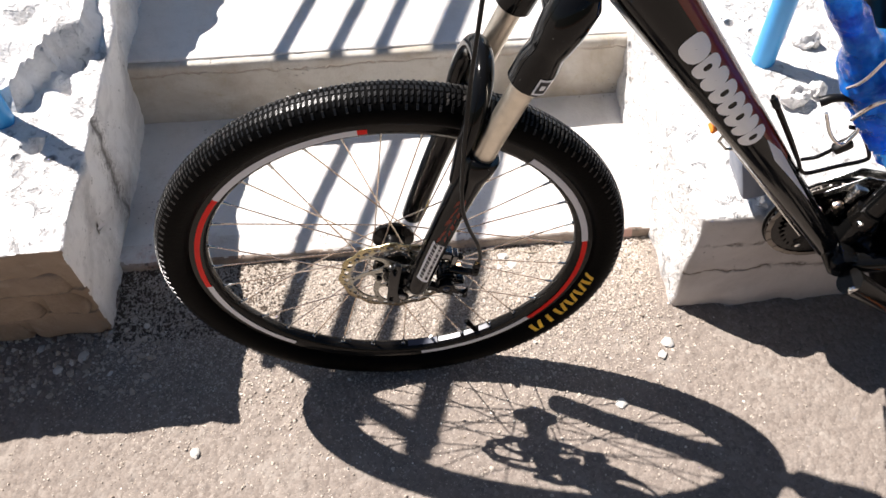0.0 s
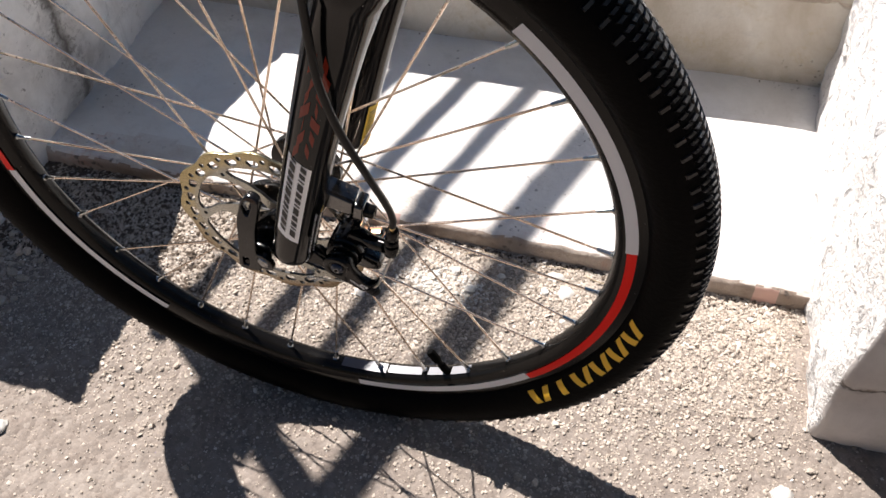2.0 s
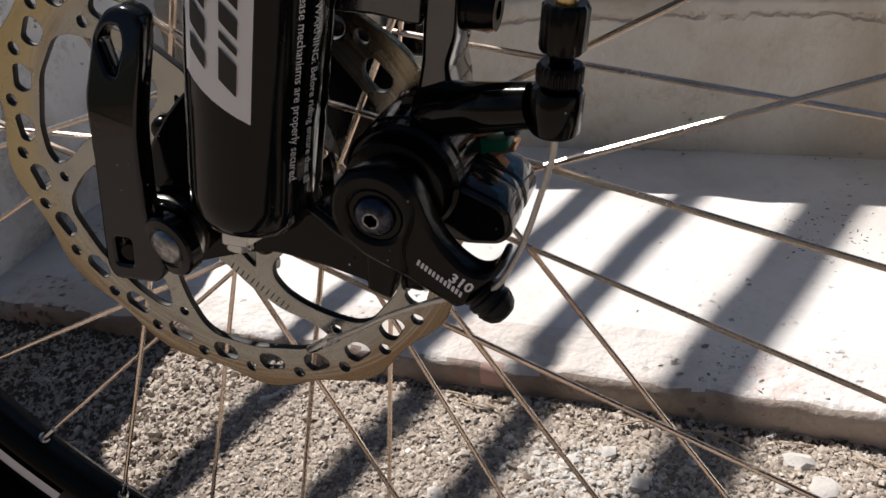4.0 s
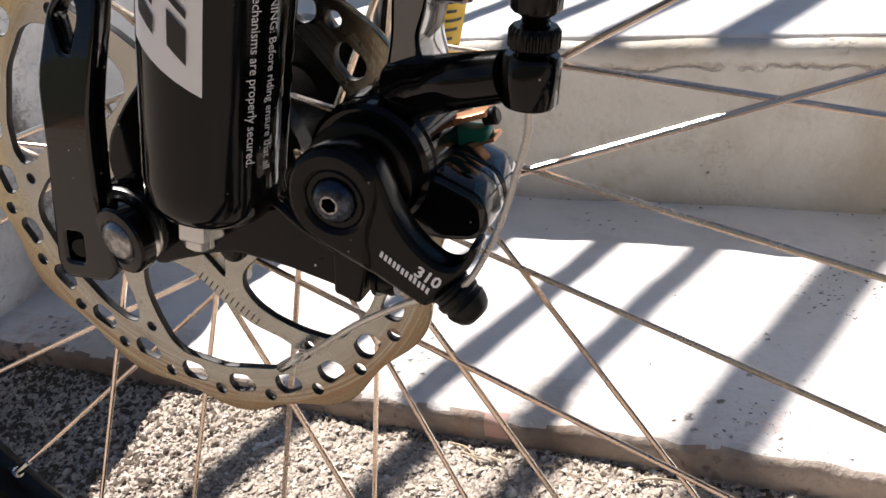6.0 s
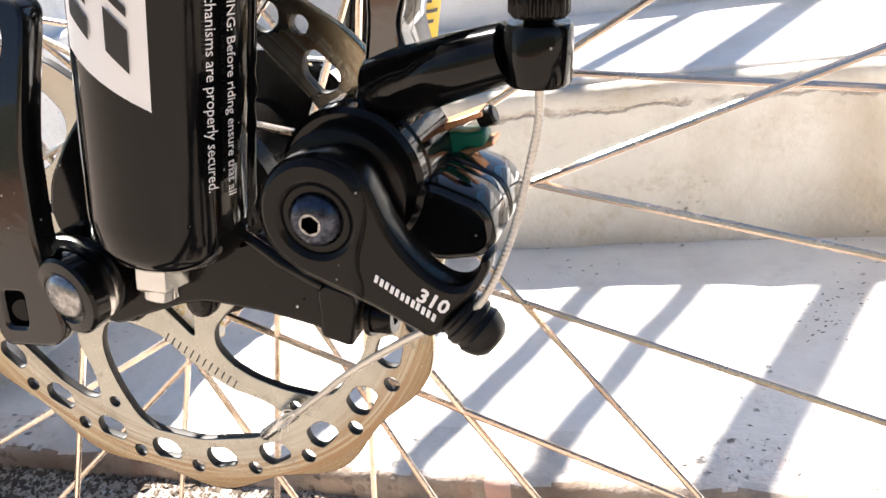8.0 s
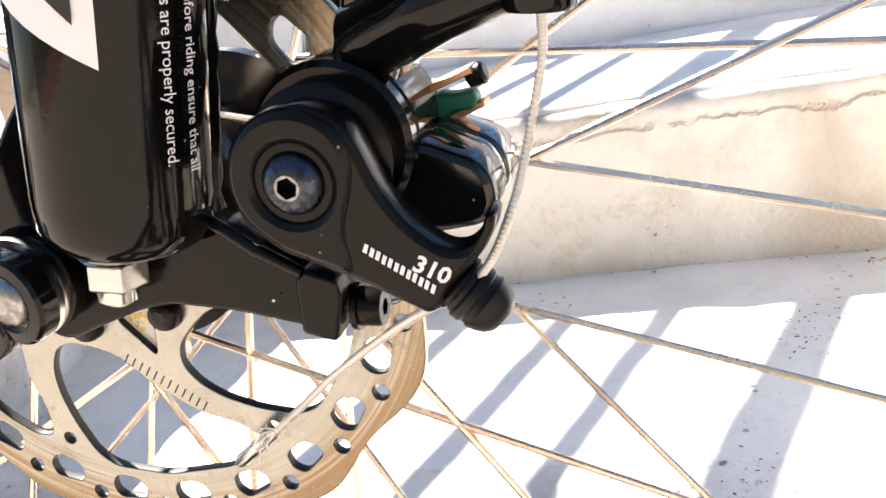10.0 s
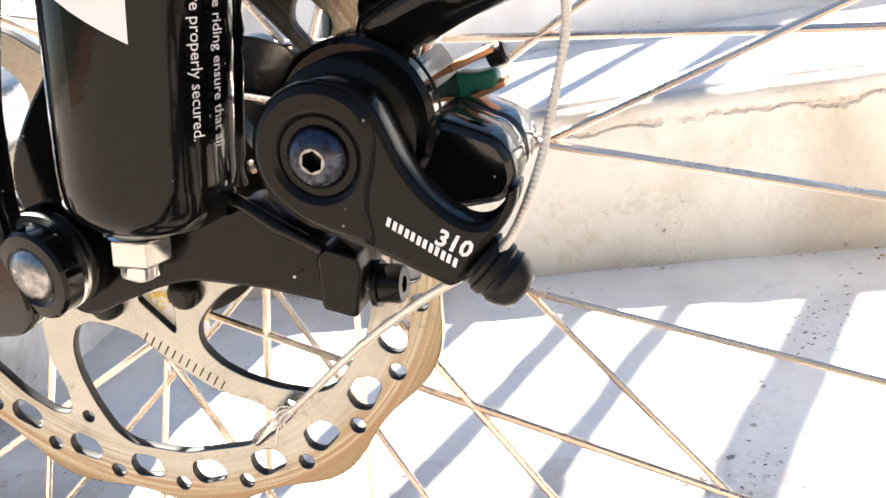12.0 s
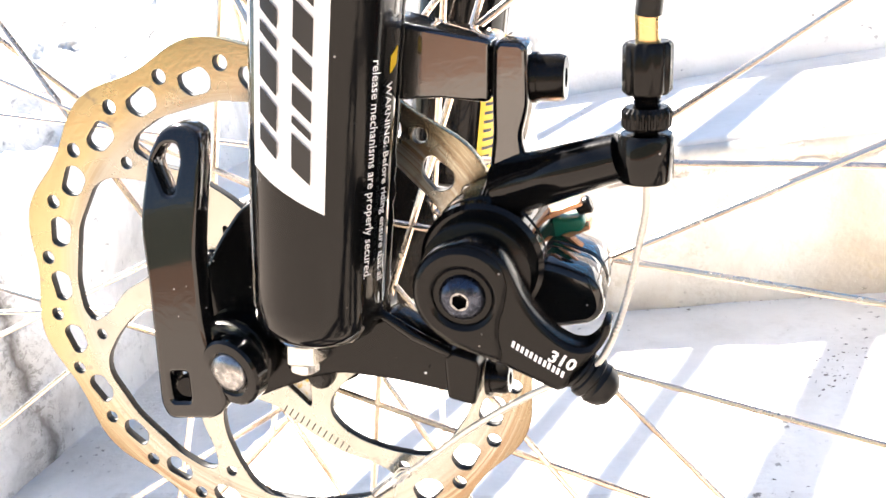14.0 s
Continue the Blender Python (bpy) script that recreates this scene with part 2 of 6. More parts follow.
def mat_grease():
    """White plastic with a yellow smear of grease."""
    m = Nodes("greasy_white_seal")
    spot = m.ramp(m.noise(170, 6, 0.75), (0.50, 0.0), (0.58, 0.95))
    c = m.mix(spot, (0.88, 0.87, 0.82), (0.80, 0.58, 0.06))
    c = m.mix(m.ramp(m.noise(420, 4, 0.7), (0.62, 0.0), (0.68, 0.8)), c, (0.22, 0.13, 0.03))
    m.color(c).set(Roughness=0.35)
    return m.bump(m.noise(500, 3), 0.2, 0.0005).mat


ASPHALT = mat_asphalt()
WHITEWASH = mat_paint("whitewashed_concrete", (0.78, 0.75, 0.72), wear=0.45)
FIRST = mat_paint("trodden_whitewash", (0.79, 0.765, 0.735), wear=0.45, relief=0.005)
# real stains, but the low base tone also holds the front's shade
STEP_FRONT = mat_paint("stained_shaded_step_front", (0.50, 0.43, 0.37), stain=(0.20, 0.14, 0.10), wear=0.95, flake=(0.30, 0.24, 0.18), tint=(0.45, 0.17, 0.12), relief=0.009, cover=0.09)
STEP_EDGE = mat_paint("chipped_step_edge", (0.78, 0.75, 0.72), stain=(0.36, 0.29, 0.22), wear=0.7, tint=(0.50, 0.24, 0.18), relief=0.012, cover=0.05)
RED_PAINT = mat_paint("red_paint_patch", (0.62, 0.38, 0.32), stain=(0.50, 0.42, 0.36), wear=0.9)
STRAW = mat_flat("dry_straw", (0.44, 0.36, 0.25), 0.7, 0.5)
BARE = mat_paint("bare_grey_render", (0.86, 0.84, 0.815), stain=(0.20, 0.185, 0.17), wear=0.8, flake=(0.68, 0.66, 0.63), cover=-0.02, seam=(0.08, 0.352, 0.013))
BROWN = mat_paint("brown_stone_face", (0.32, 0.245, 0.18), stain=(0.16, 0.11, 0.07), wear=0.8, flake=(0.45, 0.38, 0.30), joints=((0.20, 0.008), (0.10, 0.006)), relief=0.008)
GREYED = mat_paint("grey_coursed_face", (0.62, 0.585, 0.56), stain=(0.34, 0.31, 0.29), wear=0.6, flake=(0.48, 0.45, 0.42), joints=((0.112, 0.005), (0.195, 0.004)))
CREAM = mat_paint("cream_riser", (0.60, 0.565, 0.505), stain=(0.35, 0.29, 0.215), wear=0.95, tint=(0.42, 0.34, 0.20), cover=0.008, relief=0.006, joints=((0.183, 0.0016),), joint_tone=(0.50, 0.42, 0.34))
ROCKY = mat_paint("rough_whitewash", (0.78, 0.76, 0.74), stain=(0.40, 0.38, 0.35), wear=0.5, relief=0.026, holes=0.9)
TERRACOTTA = mat_paint("terracotta_render", (0.34, 0.19, 0.125), stain=(0.20, 0.12, 0.09), wear=0.5)
OLIVE = mat_paint("dark_olive_render", (0.085, 0.095, 0.070), stain=(0.05, 0.055, 0.04), wear=0.5, flake=(0.11, 0.11, 0.09))
BLUE = mat_gloss("blue_enamel", (0.055, 0.34, 0.72), 0.32, dust=0.2)
BLACK = mat_gloss("black_lacquer", (0.004, 0.004, 0.004), 0.08, dust=0.010, coat=0.05, spec=0.22)
BLACK_SATIN = mat_gloss("black_anodised", (0.005, 0.0045, 0.004), 0.20, dust=0.015, coat=0.04, spec=0.19)
BLACK_CAST = mat_gloss("black_cast_lacquer", (0.005, 0.0045, 0.004), 0.10, dust=0.02, coat=0.9, spec=0.9)
BLACK_FORGED = mat_gloss("black_forged_lacquer", (0.005, 0.005, 0.005), 0.09, dust=0.02, coat=0.15, spec=0.5)
BLACK_PLASTIC = mat_gloss("black_plastic", (0.006, 0.006, 0.006), 0.34, dust=0.03, spec=0.25)
MAROON = mat_gloss("maroon_lacquer", (0.20, 0.022, 0.010), 0.14, dust=0.02, coat=0.1, spec=0.25)
RUBBER = mat_rubber("tyre_rubber")
TREAD = mat_rubber("tread_rubber", (0.006, 0.0057, 0.0055), 0.75, (0.20, 0.18, 0.165), 0.22, 0.36)
TREAD.node_tree.nodes["Principled BSDF"].inputs["Roughness"].default_value = 0.34
TREAD.node_tree.nodes["Principled BSDF"].inputs["Specular IOR Level"].default_value = 0.55
STEEL = mat_steel("stainless_steel", (0.92, 0.77, 0.64), 0.22)
ROTOR = mat_steel("heated_steel", (0.435, 0.435, 0.395), 0.24, heat=((0.405, 0.375, 0.255), (0.23, 0.17, 0.105)), turned=0.5)
BLUED = mat_steel("blued_steel", (0.080, 0.090, 0.120), 0.20, scuff=0.9)
DARK_STEEL = mat_steel("oily_steel", (0.22, 0.20, 0.18), 0.32)
ZINC = mat_steel("dull_zinc", (0.60, 0.61, 0.60), 0.15, grain=0.02)
PIN = mat_steel("rubbed_pin_steel", (0.42, 0.42, 0.42), 0.24, scuff=0.6)
MATT_BLACK = mat_flat("matt_black", (0.006, 0.0055, 0.005), 0.6, 0.4)
CABLE = mat_gloss("galvanised_wire", (0.80, 0.76, 0.69), 0.34, metal=0.5, dust=0.0)
CHROME = mat_steel("zinc_plate", (0.78, 0.78, 0.76), 0.2)
SEAL = mat_grease()
GOLD = mat_steel("brass", (0.72, 0.52, 0.24), 0.25)
COPPER = mat_steel("copper", (0.70, 0.38, 0.22), 0.3)
STANCHION = mat_steel("satin_nickel", (0.72, 0.66, 0.56), 0.36)
WHITE_DECAL = mat_flat("white_decal", (0.93, 0.93, 0.93), 0.35)
GREY_DECAL = mat_flat("silver_reflective", (0.74, 0.74, 0.77), 0.35)
DIM_DECAL = mat_flat("dim_silver_film", (0.30, 0.30, 0.32), 0.3)
NAVY = mat_flat("navy_film", (0.012, 0.018, 0.045), 0.3)
RED_DECAL = mat_flat("red_decal", (0.88, 0.018, 0.010), 0.3)
RED_DECAL.node_tree.nodes["Principled BSDF"].inputs["Specular IOR Level"].default_value = 0.15
YELLOW = mat_flat("yellow_decal", (0.85, 0.55, 0.02), 0.5)
AMBER = mat_flat("amber_print", (0.88, 0.50, 0.02), 0.5)
GREEN = mat_gloss("green_plastic", (0.004, 0.13, 0.085), 0.35)
ORANGE = mat_gloss("orange_plastic", (0.85, 0.22, 0.02), 0.3)
GREY_PLASTIC = mat_gloss("grey_blue_plastic", (0.15, 0.18, 0.25), 0.4, dust=0.15)
film = Nodes("blue_plastic_film")
film.color(film.ramp(film.noise(22, 4, 0.6), (0.35, (0.01, 0.10, 0.62)), (0.55, (0.02, 0.26, 0.90)), (0.72, (0.10, 0.55, 0.95))))
film.set(Roughness=0.10).bump(film.noise(90, 4, 0.6, 0.5), 0.6, 0.004)
BOTTLE = film.mat
BOTTLE.node_tree.nodes["Principled BSDF"].inputs["Transmission Weight"].default_value = 0.55
BOTTLE.node_tree.nodes["Principled BSDF"].inputs["IOR"].default_value = 1.25
INK = mat_flat("black_ink", (0.02, 0.02, 0.02), 0.5)
GRAVEL = mat_gravel()
EARTH = mat_flat("dark_earth", (0.10, 0.075, 0.055), 0.95, 0.8)
RUST = mat_flat("rust_crust", (0.42, 0.19, 0.09), 0.9, 0.5)
GREY_DIRT = mat_flat("grey_dirt", (0.19, 0.165, 0.145), 0.95, 0.8)
STONE = mat_paint("broken_stone", (0.60, 0.58, 0.54), wear=0.6)


# ---- mesh helpers ----
HUB = 0.335  # height of the front axle above the ground


def from_bm(name, bm, mat, smooth=True, angle=40):
    me = bpy.data.meshes.new(name)
    bmesh.ops.recalc_face_normals(bm, faces=bm.faces)
    if smooth:
        lim = radians(angle)
        for f in bm.faces:
            f.smooth = True
        for e in bm.edges:
            e.smooth = len(e.link_faces) != 2 or e.calc_face_angle(0) < lim
    bm.to_mesh(me)
    bm.free()
    me.materials.append(mat)
    return me


def part(name, bm, mat, parent=None, label="", smooth=True, angle=40):
    """One mesh object under a thing or a part."""
    me = bm if isinstance(bm, bpy.types.Mesh) else from_bm(name, bm, mat, smooth, angle)
    if isinstance(bm, bpy.types.Mesh) and not me.materials:
        me.materials.append(mat)
    ob = new(name, me)
    ob.parent = parent
    return tagged(ob, label)


def thing(name, label, category, at=(0, 0, 0), group="", kind=""):
    return_ob = new(name)
    return_ob.location = at
    return tagged(return_ob, label, category, group, kind)


def add_tube(bm, points, radius, sides=12, caps=True):
    """Sweeps a circle along points; radius is one number or one for each point."""
    pts = [Vector(p) for p in points]
    radii = radius if isinstance(radius, (list, tuple)) else [radius] * len(pts)
    rings, up = [], None
    for i, p in enumerate(pts):
        d = (pts[min(i + 1, len(pts) - 1)] - pts[max(i - 1, 0)]).normalized()
        if up is None:
            up = d.orthogonal().normalized()
        up = (up - d * up.dot(d)).normalized()
        side = d.cross(up)
        rings.append([bm.verts.new(p + radii[i] * (math.cos(a) * up + math.sin(a) * side)) for a in (2 * math.pi * k / sides for k in range(sides))])
    for a, b in zip(rings, rings[1:]):
        for k in range(sides):
            bm.faces.new((a[k], a[(k + 1) % sides], b[(k + 1) % sides], b[k]))
    if caps:
        bm.faces.new(rings[0][::-1])
        bm.faces.new(rings[-1])
    return bm


def tube(points, radius, sides=12):
    return add_tube(bmesh.new(), points, radius, sides)


def spline(points, n=8):
    """Catmull-Rom through the points."""
    p = [Vector(v) for v in points]
    p = [2 * p[0] - p[1]] + p + [2 * p[-1] - p[-2]]
    out = []
    for i in range(1, len(p) - 2):
        for k in range(n):
            t = k / n
            a, b, c, d = p[i - 1 : i + 3]
            out.append(0.5 * (2 * b + (c - a) * t + (2 * a - 5 * b + 4 * c - d) * t * t + (3 * b - a - 3 * c + d) * t**3))
    return out + [p[-2]]


def lathe(profile, origin, axis, sides=32, closed=False):
    """Turns (distance along axis, radius) pairs about an axis."""
    bm = bmesh.new()
    axis = Vector(axis).normalized()
    u = axis.orthogonal().normalized()
    v = axis.cross(u)
    o = Vector(origin)
    rings = [[bm.verts.new(o + axis * h + r * (math.cos(a) * u + math.sin(a) * v)) for a in (2 * math.pi * k / sides for k in range(sides))] for h, r in profile]
    pairs = list(zip(rings, rings[1:])) + ([(rings[-1], rings[0])] if closed else [])
    for a, b in pairs:
        for k in range(sides):
            bm.faces.new((a[k], a[(k + 1) % sides], b[(k + 1) % sides], b[k]))
    if not closed:
        for ring in (rings[0][::-1], rings[-1]):
            bm.faces.new(ring)
    return bm


def rbox(size, at=(0, 0, 0), r=0.002, cuts=4, rot=(0, 0, 0)):
    """A box with rounded edges."""
    bm = bmesh.new()
    bmesh.ops.create_cube(bm, size=2.0)
    bmesh.ops.subdivide_edges(bm, edges=bm.edges, cuts=cuts, use_grid_fill=True)
    half = Vector(size) / 2
    n = cuts + 1
    for v in bm.verts:
        q = Vector()
        for i in range(3):
            k = round((v.co[i] + 1) / 2 * n)
            inner = half[i] - r
            if k == 0 or k == n:
                q[i] = math.copysign(half[i], v.co[i])
            else:
                q[i] = inner * (2 * (k - 1) / max(n - 2, 1) - 1)
        core = Vector(max(-(half[i] - r), min(half[i] - r, q[i])) for i in range(3))
        d = q - core
        v.co = core + (d.normalized() * r if d.length > 1e-9 else d)
    m = pose(*at, *rot)
    bmesh.ops.transform(bm, matrix=m, verts=bm.verts)
    return bm


def join(*bms):
    out = bmesh.new()
    for b in bms:
        me = bpy.data.meshes.new("tmp")
        b.to_mesh(me)
        b.free()
        out.from_mesh(me)
        bpy.data.meshes.remove(me)
    return out


def rounded(points, r, n=5):
    """A closed outline with its corners rounded; r is one radius or one per corner."""
    out, c = [], len(points)
    for i in range(c):
        p, a, b = (Vector((*points[j % c], 0)).to_2d() for j in (i, i - 1, i + 1))
        ri = r[i] if isinstance(r, (list, tuple)) else r
        da, db = (a - p), (b - p)
        ri = min(ri, 0.45 * da.length, 0.45 * db.length)
        if ri < 1e-6:
            out.append(tuple(p))
            continue
        s, e = p + da.normalized() * ri, p + db.normalized() * ri
        for k in range(n + 1):
            t = k / n
            q = s * (1 - t) ** 2 + p * 2 * t * (1 - t) + e * t * t
            out.append((q.x, q.y))
    return out


def circle(x, z, r, n=20, squash=1.0, turn=0.0):
    out = []
    for k in range(n):
        a = 2 * math.pi * k / n
        u, v = r * math.cos(a), r * squash * math.sin(a)
        out.append((x + u * math.cos(turn) - v * math.sin(turn), z + u * math.sin(turn) + v * math.cos(turn)))
    return out


def plate(name, outlines, y0, y1, bevel=0.0004):
    """A flat plate in the x-z plane between two depths, from closed outlines (the inner ones are holes)."""
    cu = bpy.data.curves.new("tmp", "CURVE")
    cu.dimensions, cu.fill_mode = "2D", "BOTH"
    for pts in outlines:
        sp = cu.splines.new("POLY")
        sp.points.add(len(pts) - 1)
        for q, (a, b) in zip(sp.points, pts):
            q.co = (a, b, 0, 1)
        sp.use_cyclic_u = True
    cu.extrude = max(abs(y1 - y0) / 2 - bevel, 1e-5)
    cu.bevel_depth, cu.bevel_resolution, cu.offset = bevel, 1, -bevel
    ob = bpy.data.objects.new("tmp", cu)
    scene.collection.objects.link(ob)
    me = bpy.data.meshes.new_from_object(ob.evaluated_get(bpy.context.evaluated_depsgraph_get()))
    bpy.data.objects.remove(ob)
    me.name = name
    # x, y of the curve become x, z of the thing
    me.transform(Matrix(((1, 0, 0, 0), (0, 0, -1, (y0 + y1) / 2), (0, 1, 0, 0), (0, 0, 0, 1))))
    me.materials.clear()
    return me


def place(me, m):
    me.transform(m)
    return me


def lettering(name, text, size, m, depth=0.00005, shear=0.0, spacing=1.0, bold=0.012):
    """Words in the built-in font, laid into the x-z plane and moved by m."""
    cu = bpy.data.curves.new("tmp", "FONT")
    cu.body, cu.size, cu.extrude, cu.shear, cu.space_character, cu.offset = text, size, depth, shear, spacing, size * bold
    cu.resolution_u = 2
    ob = bpy.data.objects.new("tmp", cu)
    scene.collection.objects.link(ob)
    me = bpy.data.meshes.new_from_object(ob.evaluated_get(bpy.context.evaluated_depsgraph_get()))
    bpy.data.objects.remove(ob)
    me.name = name
    me.transform(m @ Matrix(((1, 0, 0, 0), (0, 0, -1, 0), (0, 1, 0, 0), (0, 0, 0, 1))))
    me.materials.clear()
    return me


def wobble(bm, amount, scale, seed=0.0):
    """Pushes vertices about by smooth noise, for worn masonry."""
    bm.normal_update()
    for v in bm.verts:
        n = noise.fractal(v.co * scale + Vector((seed, seed, seed)), 0.7, 2.0, 4)
        v.co += v.normal * amount * n


def masonry(x, y, z, step=0.02, r=0.012, rough=0.004, scale=7.0, shape=None, seed=0.0):
    """A worn block of masonry between the given ranges, with soft edges."""
    half = Vector(((x[1] - x[0]) / 2, (y[1] - y[0]) / 2, (z[1] - z[0]) / 2))
    mid = Vector(((x[0] + x[1]) / 2, (y[0] + y[1]) / 2, (z[0] + z[1]) / 2))
    axes = []
    for h in half:
        n = max(3, int(2 * h / step))
        axes.append([-h + 2 * h * i / n for i in range(n + 1)])
        axes[-1] = sorted(set(axes[-1] + [-h + r * 0.5, -h + r, h - r, h - r * 0.5]))
    bm = bmesh.new()
    cache = {}

    def vert(p):
        key = tuple(round(c, 5) for c in p)
        if key not in cache:
            core = Vector(max(-(half[i] - r), min(half[i] - r, p[i])) for i in range(3))
            d = Vector(p) - core
            q = core + (d.normalized() * r if d.length > 1e-9 else d) + mid
            cache[key] = bm.verts.new(q)
        return cache[key]

    for ax in range(3):
        u, w = [i for i in range(3) if i != ax]
        for side in (-half[ax], half[ax]):
            for a, b in zip(axes[u], axes[u][1:]):
                for c, d in zip(axes[w], axes[w][1:]):
                    quad = []
                    for s, t in ((a, c), (b, c), (b, d), (a, d)):
                        p = [0, 0, 0]
                        p[ax], p[u], p[w] = side, s, t
                        quad.append(vert(p))
                    if len(set(quad)) == 4:
                        bm.faces.new(quad)
    bmesh.ops.recalc_face_normals(bm, faces=bm.faces)
    if shape:
        for v in bm.verts:
            v.co = shape(v.co)
    wobble(bm, rough, scale, seed)
    return bm


# ---- ground and stairs ----
def spread(lo, hi, fine, step, far):
    """Grid lines: fine ones between lo and hi, ever wider ones out to far."""
    out = [lo + step * i for i in range(int((hi - lo) / step) + 1)]
    w, a, b = step, out[0], out[-1]
    left, right = [], []
    while a > -far:
        w *= fine
        a, b = a - w, b + w
        left.append(a)
        right.append(b)
    return left[::-1] + out + right


def ground_height(x, y):
    rise = 0.010 * max(0.0, min(1.0, (y - 0.05) / 0.17)) if abs(x) < 0.55 else 0.0
    rough_bit = 0.0022 * noise.fractal(Vector((x * 70, y * 70, 0)), 0.5, 2.0, 4)
    return rise + rough_bit + 0.003 * noise.noise(Vector((x * 5, y * 5, 3)))


def build_ground():
    xs, ys = spread(-0.75, 0.95, 1.35, 0.005, 120), spread(-0.50, 0.26, 1.35, 0.005, 120)
    bm = bmesh.new()
    rows = [[bm.verts.new((x, y, ground_height(x, y) if abs(x) < 3 and abs(y) < 3 else 0.0)) for x in xs] for y in ys]
    for a, b in zip(rows, rows[1:]):
        for i in range(len(xs) - 1):
            bm.faces.new((a[i], a[i + 1], b[i + 1], b[i]))
    ob = part("ground", bm, ASPHALT, smooth=True, angle=80)
    return tagged(ob, "worn pale grey-brown asphalt with coarse exposed aggregate", "ground", kind="structure")


build_ground()

STEP_X = (-0.56, 0.52)


def lower_step_shape(p):
    # the tread falls a little towards its worn front edge
    q = p.copy()
    if q.z > 0.0:
        q.z += 0.006 * (q.y - 0.4) + 0.006 * q.x
    if q.z > 0.02 and q.y < 0.262:
        q.z -= 0.008 * max(0.0, noise.noise(Vector((q.x * 24, 1.3, 0))) - 0.05) + 0.005 * max(0.0, noise.noise(Vector((q.x * 95, q.y * 95, 4))) - 0.1)
        q.y += 0.008 * max(0.0, noise.noise(Vector((q.x * 33, 7.1, 0))))
    return q


step_1 = part("step_1", masonry(STEP_X, (0.232, 0.66), (-0.05, 0.036), 0.009, 0.010, 0.0022, 8, lower_step_shape, 1.0), FIRST)
step_1.data.materials.append(STEP_FRONT)
step_1.data.materials.append(RED_PAINT)
step_1.data.materials.append(STEP_EDGE)
for face in step_1.data.polygons:
    c = face.center
    if c.y < 0.285 + 0.02 * noise.noise(c * 9):
        face.material_index = 3
    if face.normal.y < -0.55:
        face.material_index = 1
    if c.y < 0.24 and 0.012 < c.z < 0.033 and (-0.033 < c.x < -0.008 or 0.425 < c.x < 0.452):
        face.material_index = 2
tagged(step_1, "low whitewashed concrete bottom step, worn at the front edge", "step", "stair steps", "structure")


def riser_shape(p):
    q = p.copy()
    t = (q.z - 0.03) / 0.18
    if q.y < 0.63:
        q.y += 0.022 * (1 - max(0, min(1, t)))
    return q


step_2 = part("step_2", masonry(STEP_X, (0.576, 1.02), (0.0, 0.208), 0.016, 0.012, 0.003, 8, riser_shape, 5.0), CREAM)
tagged(step_2, "second concrete step with stained cream riser and cracked edge", "step", "stair steps", "structure")
part("tread", masonry((STEP_X[0], STEP_X[1]), (0.592, 1.0), (0.19, 0.2125), 0.03, 0.004, 0.0008, 8, None, 8.0), WHITEWASH, step_2, "bright whitewashed tread")
for i, (y0, z1) in enumerate(((0.935, 0.385), (1.29, 0.56), (1.65, 0.735))):
    st = part(f"step_{i + 3}", masonry(STEP_X, (y0, y0 + 0.5), (0.1, z1), 0.05, 0.01, 0.003, 8, None, 11.0 + i), WHITEWASH)
    tagged(st, "whitewashed concrete upper stair step", "step", "stair steps", "structure")


def left_cheek_shape(p):
    # flares outwards at the top and climbs with the stairs behind
    q = p.copy()
    t = max(0.0, min(1.0, q.z / 0.319))
    if q.x > -0.7:
        q.x += -0.040 * (1 - t)
    if q.y < 0.2:
        q.y += 0.058 * (1 - t)
    if q.z > 0.2:
        # a thicker broken layer of rendering behind the smooth front
        edge = 0.482 - 0.125 * max(0.0, min(1.0, (-0.572 - q.x) / 0.05)) + 0.016 * noise.noise(Vector((q.x * 30, q.y * 30, 4)))
        layer = max(0.0, min(1.0, (q.y - edge) / 0.014)) * max(0.0, min(1.0, (-0.515 - q.x) / 0.02))
        q.z += 0.006 + max(0.050 * layer, 0.43 * max(0.0, q.y - 0.54))
        if q.y > 0.30:
            lump = min(1.0, (q.y - 0.30) / 0.06) * (1.0 if q.x < -0.53 else 0.35)
            q.z += lump * (0.026 * max(0.0, noise.noise(Vector((q.x * 11, q.y * 15, 2)))) - 0.034 * max(0.0, noise.noise(Vector((q.x * 21, q.y * 25, 9)))))
        # deep hole left by a lost stone
        q.z -= 0.040 * max(0.0, min(1.0, 1.9 - math.hypot(q.x + 0.583, (q.y - 0.274) * 0.9) / 0.0085))
    return q


cheek_left = part("wall_left", masonry((-1.7, -0.494), (0.053, 2.2), (-0.05, 0.319), 0.010, 0.008, 0.008, 12, left_cheek_shape, 21.0), ROCKY)
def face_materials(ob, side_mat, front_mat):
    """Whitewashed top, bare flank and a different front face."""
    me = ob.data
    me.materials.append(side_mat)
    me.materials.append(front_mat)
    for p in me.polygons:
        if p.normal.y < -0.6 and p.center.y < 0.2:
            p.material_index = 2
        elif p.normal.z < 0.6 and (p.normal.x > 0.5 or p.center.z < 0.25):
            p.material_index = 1


